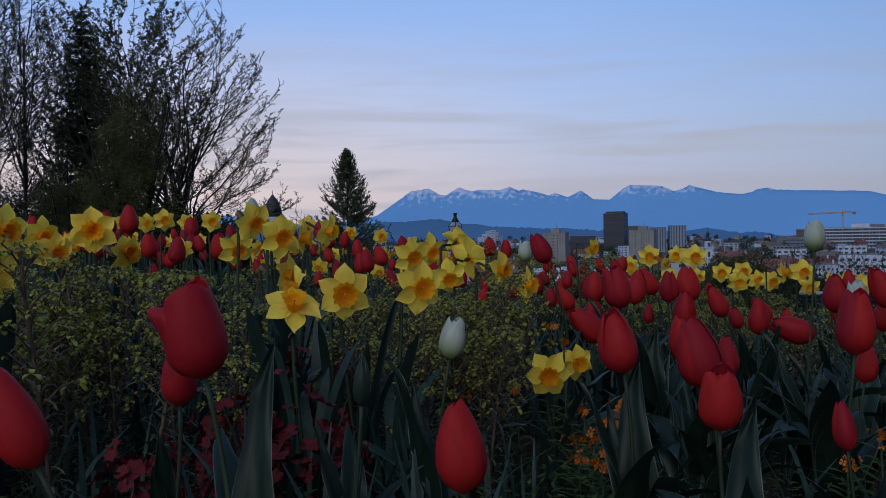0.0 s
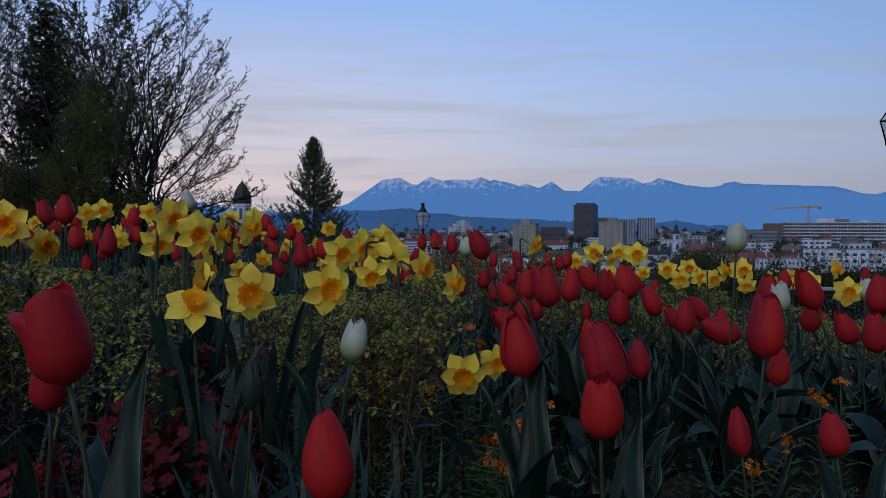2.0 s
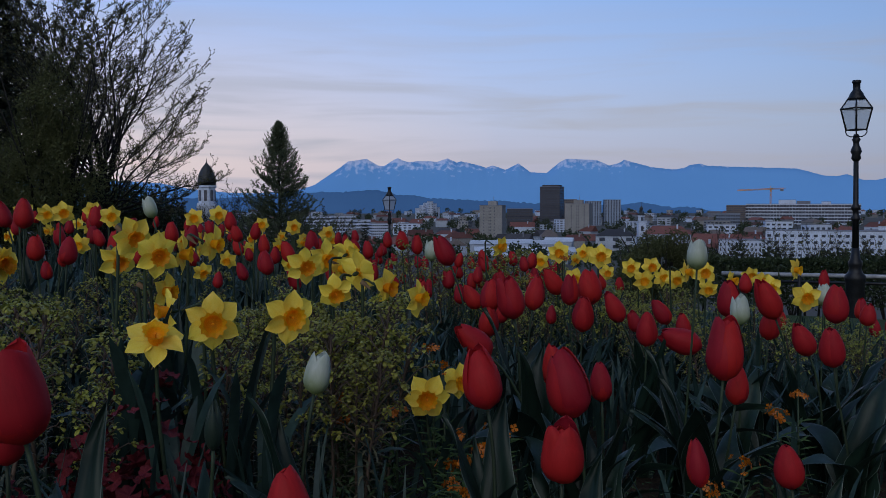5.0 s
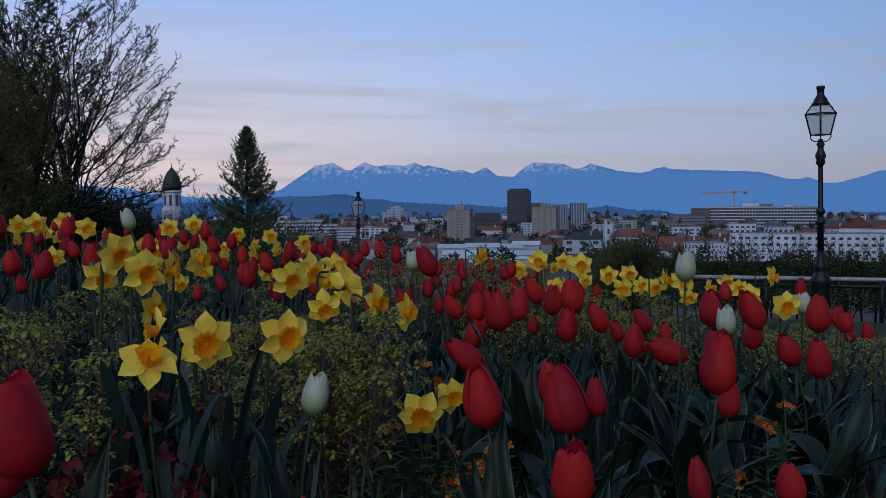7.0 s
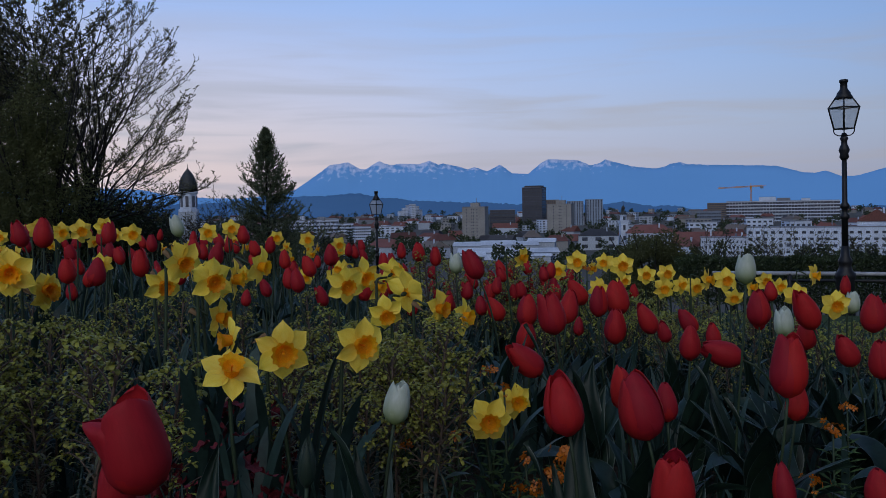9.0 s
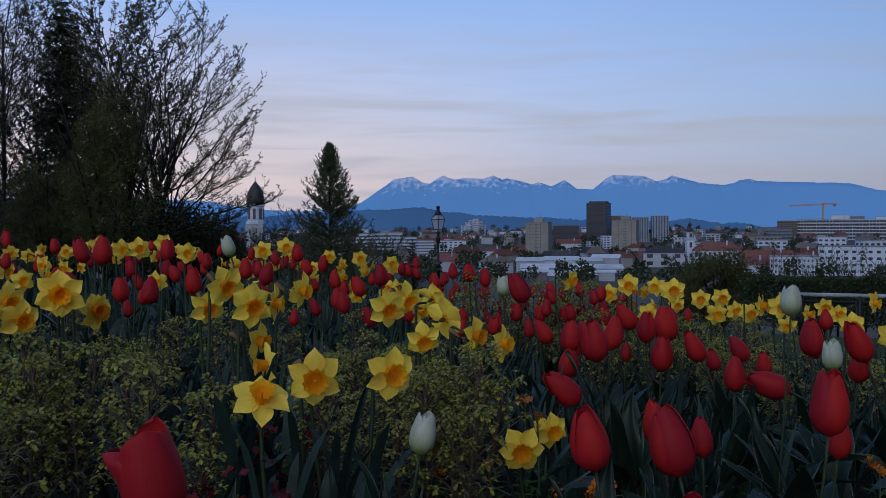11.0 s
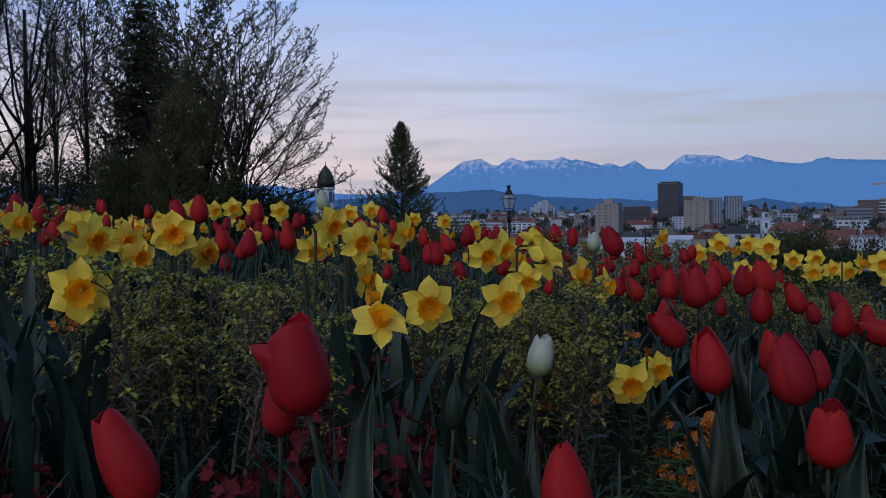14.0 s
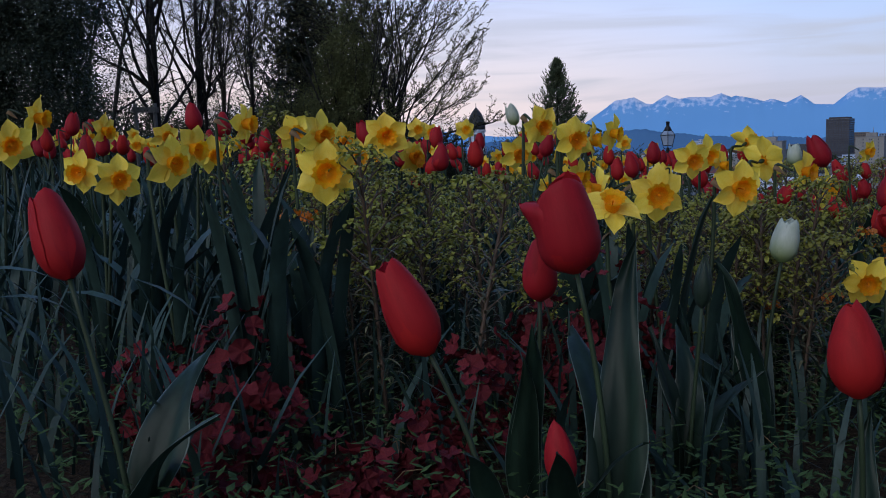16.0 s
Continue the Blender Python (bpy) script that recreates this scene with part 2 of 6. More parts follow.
BEIGE = city("beige_plaster", (0.315, 0.315, 0.315))
DARK_TOWER = city("dark_cladding", (0.065, 0.068, 0.085))
# concrete, white and grey walls: blue cast of distance haze mixed into base colour
HAZED_CONCRETE = city("hazed_pale_concrete", (0.42, 0.48, 0.58))
HAZED_WHITE = city("hazed_white_plaster", (0.58, 0.67, 0.83))
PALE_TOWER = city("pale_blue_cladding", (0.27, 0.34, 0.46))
BROWN_WALL = city("brown_cladding", (0.17, 0.14, 0.125))
HAZED_GREY = city("hazed_grey_plaster", (0.22, 0.24, 0.29))
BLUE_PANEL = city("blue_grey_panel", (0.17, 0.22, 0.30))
RED_ROOF = city("red_tile_roof", (0.17, 0.067, 0.055), 0.4)
DARK_ROOF = city("dark_slate_roof", (0.06, 0.06, 0.07), 0.3)
PALE_ROOF = city("pale_sheet_roof", (0.66, 0.69, 0.75), 0.15, 0.5)
CRANE = material("orange_crane_paint", (0.75, 0.32, 0.05), None, 0.5, 1, (1, 1, 1), 6, 0)
COPPER = city("dark_copper_dome", (0.035, 0.04, 0.045), 0.0, 0.6)


def ground_material():
    """Soil in the bed, mown grass past it, far plain of fields and town green."""
    m = bpy.data.materials.new("soil_and_grass")
    m.use_nodes = True
    nt = m.node_tree
    N, L = nt.nodes.new, nt.links.new
    b = nt.nodes["Principled BSDF"]
    geo = N("ShaderNodeNewGeometry")
    ln = N("ShaderNodeVectorMath")
    ln.operation = "LENGTH"
    L(geo.outputs["Position"], ln.inputs[0])
    n1, n2, n3 = N("ShaderNodeTexNoise"), N("ShaderNodeTexNoise"), N("ShaderNodeTexNoise")
    for n, s in ((n1, 9.0), (n2, 80.0), (n3, 0.012)):
        n.inputs["Scale"].default_value, n.inputs["Detail"].default_value = s, 5
        L(geo.outputs["Position"], n.inputs["Vector"])

    def blend(f, a, c):
        x = N("ShaderNodeMix")
        x.data_type = "RGBA"
        L(f, x.inputs["Factor"])
        for i, v in ((6, a), (7, c)):
            if isinstance(v, tuple):
                x.inputs[i].default_value = (*v, 1)
            else:
                L(v, x.inputs[i])
        return x.outputs[2]

    soil = blend(n2.outputs["Fac"], (0.018, 0.013, 0.009), (0.06, 0.042, 0.028))
    grass = blend(n1.outputs["Fac"], (0.028, 0.045, 0.016), (0.06, 0.08, 0.03))
    plain = blend(n3.outputs["Fac"], (0.05, 0.055, 0.05), (0.13, 0.12, 0.11))
    # the bed is an oval of soil in the lawn
    move, squeeze, oval = N("ShaderNodeVectorMath"), N("ShaderNodeVectorMath"), N("ShaderNodeVectorMath")
    squeeze.operation, oval.operation = "MULTIPLY", "LENGTH"
    move.inputs[1].default_value, squeeze.inputs[1].default_value = (0.0, -3.5, 0.0), (0.75, 1.0, 0.0)
    L(geo.outputs["Position"], move.inputs[0])
    L(move.outputs[0], squeeze.inputs[0])
    L(squeeze.outputs[0], oval.inputs[0])
    near, far = N("ShaderNodeMapRange"), N("ShaderNodeMapRange")
    near.inputs[1].default_value, near.inputs[2].default_value = 3.15, 3.4
    far.inputs[1].default_value, far.inputs[2].default_value = 60, 260
    L(oval.outputs["Value"], near.inputs[0])
    L(ln.outputs["Value"], far.inputs[0])
    L(blend(far.outputs[0], blend(near.outputs[0], soil, grass), plain), b.inputs["Base Color"])
    b.inputs["Roughness"].default_value = 0.95
    b.inputs["Specular IOR Level"].default_value = 0.08
    bp = N("ShaderNodeBump")
    bp.inputs["Strength"].default_value, bp.inputs["Distance"].default_value = 0.8, 0.02
    L(n2.outputs["Fac"], bp.inputs["Height"])
    L(bp.outputs[0], b.inputs["Normal"])
    return m


def mountain_material(name, hazed_rock, haze, snow_line, glow):
    """Far range, snow on the crests; blue air haze painted into colours and glow."""
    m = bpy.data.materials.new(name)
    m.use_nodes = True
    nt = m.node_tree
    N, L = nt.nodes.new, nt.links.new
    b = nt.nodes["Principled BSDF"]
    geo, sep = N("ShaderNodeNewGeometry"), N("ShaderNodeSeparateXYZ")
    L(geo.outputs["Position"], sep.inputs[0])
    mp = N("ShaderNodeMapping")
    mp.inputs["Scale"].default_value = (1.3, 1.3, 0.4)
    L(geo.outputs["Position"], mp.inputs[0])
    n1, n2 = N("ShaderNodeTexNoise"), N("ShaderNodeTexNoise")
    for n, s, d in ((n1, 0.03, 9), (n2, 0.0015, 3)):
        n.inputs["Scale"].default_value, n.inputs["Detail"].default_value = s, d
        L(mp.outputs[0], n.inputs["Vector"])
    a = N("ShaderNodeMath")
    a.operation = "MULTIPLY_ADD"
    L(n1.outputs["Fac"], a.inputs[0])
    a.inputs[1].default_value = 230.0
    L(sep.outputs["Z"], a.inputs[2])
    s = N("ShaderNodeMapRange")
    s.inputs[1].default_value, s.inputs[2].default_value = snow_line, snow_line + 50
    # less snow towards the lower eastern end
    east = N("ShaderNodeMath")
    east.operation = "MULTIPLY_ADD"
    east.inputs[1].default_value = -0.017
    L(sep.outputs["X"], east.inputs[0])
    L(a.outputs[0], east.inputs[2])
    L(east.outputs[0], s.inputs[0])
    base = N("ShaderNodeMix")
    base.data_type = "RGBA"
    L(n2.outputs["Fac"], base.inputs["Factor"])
    base.inputs[6].default_value, base.inputs[7].default_value = (*hazed_rock, 1), (*haze, 1)
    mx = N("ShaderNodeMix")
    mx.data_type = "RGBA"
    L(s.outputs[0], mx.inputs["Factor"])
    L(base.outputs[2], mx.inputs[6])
    # snow colour, dimmed and tinted blue with the same painted haze
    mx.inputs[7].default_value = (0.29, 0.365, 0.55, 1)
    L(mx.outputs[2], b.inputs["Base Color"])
    # emission stands in for air light; the slopes themselves give off none
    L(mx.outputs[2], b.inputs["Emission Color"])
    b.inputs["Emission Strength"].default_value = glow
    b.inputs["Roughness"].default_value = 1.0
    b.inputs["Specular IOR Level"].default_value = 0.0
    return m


# ---- shape helpers ----
def smooth01(a, b, v):
    k = min(1.0, max(0.0, (v - a) / (b - a)))
    return k * k * (3 - 2 * k)


class Shape:
    """Vertices and faces that grow piece by piece."""

    def __init__(self):
        self.v, self.f = [], []

    def add(self, vs, fs, m=None):
        o = len(self.v)
        self.v += [tuple(m @ Vector(p)) for p in vs] if m else [tuple(p) for p in vs]
        self.f += [tuple(i + o for i in q) for q in fs]
        return self

    def grid(self, fn, nu, nv, m=None, closed=False):
        vs = [fn(i / nu, j / nv) for j in range(nv + 1) for i in range(nu + (0 if closed else 1))]
        w = nu if closed else nu + 1
        fs = [(j * w + i, j * w + (i + 1) % w, (j + 1) * w + (i + 1) % w, (j + 1) * w + i) for j in range(nv) for i in range(nu)]
        return self.add(vs, fs, m)

    def tube(self, path, radii, n=6, cap=True):
        path = [Vector(p) for p in path]
        vs, fs = [], []
        side = Vector((1, 0.13, 0.07))
        for i, p in enumerate(path):
            d = (path[min(i + 1, len(path) - 1)] - path[max(i - 1, 0)]).normalized()
            u = side - d * side.dot(d)
            if u.length < 1e-4:
                u = d.orthogonal()
            u.normalize()
            side = u
            w = d.cross(u)
            r = radii[i] if isinstance(radii, (list, tuple)) else radii
            vs += [p + (u * math.cos(k * math.tau / n) + w * math.sin(k * math.tau / n)) * r for k in range(n)]
        for i in range(len(path) - 1):
            fs += [(i * n + k, i * n + (k + 1) % n, (i + 1) * n + (k + 1) % n, (i + 1) * n + k) for k in range(n)]
        if cap:
            fs += [tuple(range(n))[::-1], tuple((len(path) - 1) * n + k for k in range(n))]
        return self.add(vs, fs)

    def lathe(self, profile, n=12, at=(0, 0, 0), turn=0.0, cap=True):
        x, y, z = at
        vs = [(x + r * math.cos(turn + k * math.tau / n), y + r * math.sin(turn + k * math.tau / n), z + h) for r, h in profile for k in range(n)]
        fs = [(i * n + k, i * n + (k + 1) % n, (i + 1) * n + (k + 1) % n, (i + 1) * n + k) for i in range(len(profile) - 1) for k in range(n)]
        if cap:
            fs += [tuple(range(n))[::-1], tuple((len(profile) - 1) * n + k for k in range(n))]
        return self.add(vs, fs)

    def box(self, x0, y0, z0, x1, y1, z1, m=None):
        vs = [(x, y, z) for z in (z0, z1) for y in (y0, y1) for x in (x0, x1)]
        return self.add(vs, [(0, 2, 3, 1), (4, 5, 7, 6), (0, 1, 5, 4), (2, 6, 7, 3), (0, 4, 6, 2), (1, 3, 7, 5)], m)

    def mesh(self, name, mat, smooth=True):
        me = bpy.data.meshes.new(name)
        me.from_pydata(self.v, [], self.f)
        me.materials.append(mat)
        if smooth:
            me.polygons.foreach_set("use_smooth", [True] * len(me.polygons))
        me.update()
        return me


def part(name, data, parent, m=None, label=""):
    ob = new(name, data)
    ob.parent = parent
    if m is not None:
        ob.matrix_basis = m
    return tagged(ob, label)


def thing(name, place, label, category, group="", kind="", turn=0.0):
    ob = new(name)
    ob.empty_display_size = 0.1
    ob.matrix_basis = pose(*place, 0, 0, turn)
    return tagged(ob, label, category, group, kind)


def bearing(az, dist, z=0.0):
    """A place by its compass bearing from the bed (degrees, right of ahead) and distance."""
    return Vector((dist * math.sin(radians(az)), dist * math.cos(radians(az)), z))


# ---- the ground, one sheet from the bed to the plain ----
PLAIN = -35.0


def ground_height(x, y):
    r = math.hypot(x, y)
    az = math.degrees(math.atan2(x, y))
    bed = 0.03 - 0.08 * max(-3.5, min(3.0, x)) - 0.01 * (min(y, 8) - 1.5)
    left = smooth01(-8, -18, az) if y > 0 else 0.0
    slope = 0.125 * (1 - left) + 0.055 * left
    park = bed * smooth01(16, 6, r) - slope * max(0.0, min(r, 44) - 6.4)
    k = smooth01(36, 190, r)
    h = park * (1 - k) + PLAIN * k
    if r < 7:
        h += 0.012 * noise.noise((x * 5, y * 5, 0))
    return h


def build_ground():
    rings = [0.0]
    while rings[-1] < 4990:
        rings.append(rings[-1] + max(0.14, rings[-1] * 0.07))
    n = 150
    s = Shape()
    vs = [(0, 0, ground_height(0, 0))]
    for r in rings[1:]:
        for k in range(n):
            x, y = r * math.sin(k * math.tau / n), r * math.cos(k * math.tau / n)
            vs.append((x, y, ground_height(x, y)))
    fs = [(0, 1 + (k + 1) % n, 1 + k) for k in range(n)]
    for i in range(len(rings) - 2):
        a, b = 1 + i * n, 1 + (i + 1) * n
        fs += [(a + k, a + (k + 1) % n, b + (k + 1) % n, b + k) for k in range(n)]
    s.add(vs, fs)
    tagged(new("ground", s.mesh("ground", ground_material())), "dark soil bed, sloping park grass and city plain", "ground", kind="structure")


build_ground()


# ---- mountains and hills ----
def ridge_profile(peaks, az):
    for (a0, e0), (a1, e1) in zip(peaks, peaks[1:]):
        if a0 <= az <= a1:
            k = (az - a0) / (a1 - a0)
            return e0 + (e1 - e0) * k
    return peaks[0][1] if az < peaks[0][0] else peaks[-1][1]


def range_of(name, label, peaks, dist, depth, mat, rough, az0=-70, az1=75, step=0.08, seed=0, rough_top=0.0):
    """A range with a crest at these elevations, spurs towards the plain and a back slope."""
    n = int((az1 - az0) / step)
    rows = 14

    def at(u, v):
        az = az0 + u * (az1 - az0)
        crest = 0.65 + dist * math.tan(radians(ridge_profile(peaks, az)))
        foot = 0.65 + dist * math.tan(radians(sum(ridge_profile(peaks, az + o) for o in (-7, -5, -3.5, -2, -1, 0, 1, 2, 3.5, 5, 7)) / 11))
        k = abs(v - 0.72) / 0.72 if v < 0.72 else (v - 0.72) / 0.28
        f = max(0.0, 1 - k) ** 1.15 if v < 0.72 else 1 - k
        d = dist + (v - 0.72) * depth
        spur = noise.noise((az * rough * 0.3 + v * 2.2 + seed, v * 4.0, seed * 1.7))
        h = PLAIN - 8 + (foot + (crest - foot) * f ** 5 - PLAIN + 8) * f
        h += spur * (crest - PLAIN) * (0.02 * math.sin(math.pi * min(1, f)) + 0.003)
        h += rough_top * abs(noise.noise((az * 2.6 + seed, 0.3, seed))) * f ** 6 + rough_top * 0.6 * noise.noise((az * 7.1, 1.3, seed)) * f ** 6
        p = bearing(az, d)
        return (p.x, p.y, h)

    s = Shape().grid(at, n, rows)
    tagged(new(name, s.mesh(name, mat)), label, "mountains" if "mountain" in name else "hills", kind="structure")


ALPS = [(-45, 1.0), (-20, 1.6), (-13.4, 1.28), (-11.8, 0.95), (-7.8, 0.5), (-5.2, 0.75), (-4.08, 1.19), (-2.64, 2.21), (-2.0, 2.71), (-0.85, 2.87), (-0.17, 2.46), (0.23, 2.39), (0.88, 2.82), (1.12, 2.93),
        (1.44, 2.74), (1.84, 2.65), (2.48, 2.73), (3.61, 2.68), (4.26, 2.9), (4.82, 2.62), (5.03, 2.7), (6.19, 2.44), (6.67, 2.25), (7.08, 2.42), (7.88, 2.13), (8.69, 2.56), (9.44, 1.97), (10.45, 1.9)]
ALPS += [(11.26, 2.61), (11.66, 2.84), (12.93, 2.77), (13.57, 2.72), (14.3, 2.38), (14.83, 2.5), (15.22, 2.74), (15.61, 2.61), (16.86, 2.25), (18.25, 2.08), (18.79, 2.18), (19.24, 2.39), (19.78, 2.44),
         (20.08, 2.31), (22.77, 2.18), (25.24, 2.07), (26.66, 1.63), (27.36, 1.56), (27.92, 1.69), (28.81, 1.31), (29.43, 1.3), (30.9, 1.7), (31.6, 2.0), (36, 2.4), (50, 1.6)]
FOOTHILLS = [(-50, 0.6), (-10, 0.35), (-3.5, 0.75), (-2.3, 0.74), (-0.76, 0.9), (0.0, 0.83), (1.0, 0.57), (2.3, 0.5), (3.1, 0.34), (4.5, 0.29), (6.0, 0.19), (7.8, 0.17), (9.7, -0.02), (10.8, 0.2), (11.6, 0.17),
             (12.9, -0.14), (15.1, -0.08), (16.2, 0.1), (17.3, -0.11), (18.2, -0.28), (19.0, -0.18), (19.8, -0.3), (20.5, -0.54), (26, -0.5), (50, 0.0)]
# both ranges: distance haze is in the colour pair and the added glow
range_of("mountain_range", "snow-streaked alpine range beyond the plain, coloured haze blue", ALPS, 4650, 620, mountain_material("hazed_alpine_rock", (0.074, 0.190, 0.405), (0.088, 0.215, 0.44), 284, 0.46), 1.5, seed=3, rough_top=3.0)
range_of("foothills", "dark wooded foothills beyond the city, coloured haze blue", FOOTHILLS, 3700, 500, mountain_material("hazed_wooded_hill", (0.024, 0.064, 0.15), (0.042, 0.098, 0.205), 9000, 0.6), 0.8, seed=8, rough_top=6.0)


# ---- flowers: shared petal, tepal and leaf meshes ----
def tulip_petal(openness, inner, flare=0.0, tip=0.2, ruffle=0.008, arch=4.0, spread=80, shut=0.53):
    """One petal of a cup 1 unit high, its axis along z."""
    prof = ((0.0, 0.06), (0.05, 0.168), (0.12, 0.248), (0.26, 0.314), (0.42, 0.325), (0.60, 0.285 + 0.05 * openness), (0.78, 0.205 + 0.13 * openness), (0.90, 0.135 + 0.22 * openness), (1.0, 0.05 + 0.30 * openness))

    def radius(v):
        for (a, r0), (b, r1) in zip(prof, prof[1:]):
            if v <= b:
                return r0 + (r1 - r0) * (v - a) / (b - a)
        return prof[-1][1]

    def at(u, v):
        s = u * 2 - 1
        v = 1 - (1 - v) ** 1.35
        k = max(0.0, (v - 0.5) / 0.5)
        w = radians(spread) * (0.6 + 0.4 * min(1, v * 3)) * max(0.02, 1 - k ** arch) ** 0.5
        r = radius(v) * (0.93 - shut * v ** 3.5 if inner else 1.0)
        r *= 1 + (0.04 if inner else -0.06) * s * s + 0.012 * abs(s) ** 6
        r += 0.010 * math.exp(-(s * 5) ** 2) * (1 - v)
        r += flare * max(0, v - 0.55) ** 1.2 * (1 - s * s)
        z = v * (0.94 if inner else 1.0) - tip * abs(s) ** 2.2 * v ** 3
        z += ruffle * math.sin(9 * s + 2) * v ** 6
        return (r * math.cos(s * w), r * math.sin(s * w), z)

    return Shape().grid(at, 10, 14)


PETALS = {}
for kind, op, bl, ruf, ar, sp, shut, mat in (("closed", 0.13, 0.02, 0.006, 9, 80, 0.53, RED), ("blunt", 0.14, 0.02, 0.008, 11, 78, 0.5, RED), ("open", 0.24, 0.02, 0.014, 8, 68, 0.34, RED), ("slim", 0.30, 0.02, 0.006, 9, 76, 0.45, RED), ("goblet", 0.60, 0.03, 0.010, 7, 70, 0.10, RED), ("bud", 0.10, 0.03, 0.003, 9, 78, 0.53, RED), ("white", 0.44, 0.05, 0.006, 4, 64, 0.4, WHITE), ("green", -0.1, 0.2, 0.0, 2, 80, 0.53, GREEN_BUD)):
    PETALS[kind] = (tulip_petal(op, False, 0, bl, ruf, ar, sp, shut).mesh("petal", mat), tulip_petal(op, True, 0, bl, ruf, ar, sp, shut).mesh("petal", mat), tulip_petal(op, False, 0.5 if kind == "goblet" else 0.24, bl, ruf, ar, sp, shut).mesh("petal", mat))


def blade(length, width, bend, fold, wave, broad, n=9, seed=0):
    """A leaf from the ground: rises, then arches over along +x."""

    def at(u, v):
        s = u * 2 - 1
        if broad:
            s = math.copysign((0.0, 0.36, 0.70, 0.955, 1.0)[round(abs(s) * 4)], s)
            w = width * (0.42 + 0.58 * smooth01(0, 0.42, v)) * max(0.0, 1 - v ** 2.8) ** 1.05 + 0.0006
        else:
            w = width * (0.8 + 0.2 * math.sin(v * 3)) * max(0.0, 1 - max(0, (v - 0.86) / 0.14) ** 2) + 0.0006
        a = bend * v * v
        x = length * (math.sin(a) * v * 0.75 + 0.06 * v)
        z = length * v * (1 - 0.32 * min(1.6, a) * v)
        x -= abs(s) ** 1.4 * fold * w
        if broad:
            x += 0.9 * w * max(0.0, abs(s) - 0.70)
        x += wave * math.sin(v * 7 + seed + s * 1.3) * s * 0.6 + wave * 0.5 * abs(s) ** 3 * math.sin(v * 13 + seed * 2 + s)
        return (x, s * w + wave * 0.6 * math.sin(v * 7 + seed), z + wave * 0.4 * s * math.sin(v * 9 + seed))

    return Shape().grid(at, 8 if broad else 4, n)


def margin(me):
    """Gives the outermost strips of a broad leaf their pale margin."""
    me.materials.append(LEAF_EDGE)
    for i, p in enumerate(me.polygons):
        if i % 8 in (0, 7):
            p.material_index = 1
    return me


TULIP_LEAVES = [margin(blade(l, w * 1.08, b, 0.55, wv, True, 26, i).mesh("leaf", TULIP_LEAF)) for i, (l, w, b, wv) in enumerate(((0.26, 0.031, 0.35, 0.010), (0.23, 0.036, 0.5, 0.015), (0.29, 0.028, 0.2, 0.009), (0.22, 0.036, 0.7, 0.018), (0.25, 0.032, 1.2, 0.015)))]
DAFF_LEAVES = [blade(l, w, b, 0.25, wv, False, 10, i).mesh("leaf", DAFF_LEAF) for i, (l, w, b, wv) in enumerate(((0.36, 0.0065, 0.25, 0.002), (0.32, 0.0075, 0.5, 0.003), (0.39, 0.006, 0.15, 0.002), (0.3, 0.007, 0.9, 0.004)))]


def bezier(a, b, c, d, n):
    out = []
    for i in range(n + 1):
        t = i / n
        out.append(a * (1 - t) ** 3 + b * 3 * t * (1 - t) ** 2 + c * 3 * t * t * (1 - t) + d * t ** 3)
    return out


rng = random.Random(11)


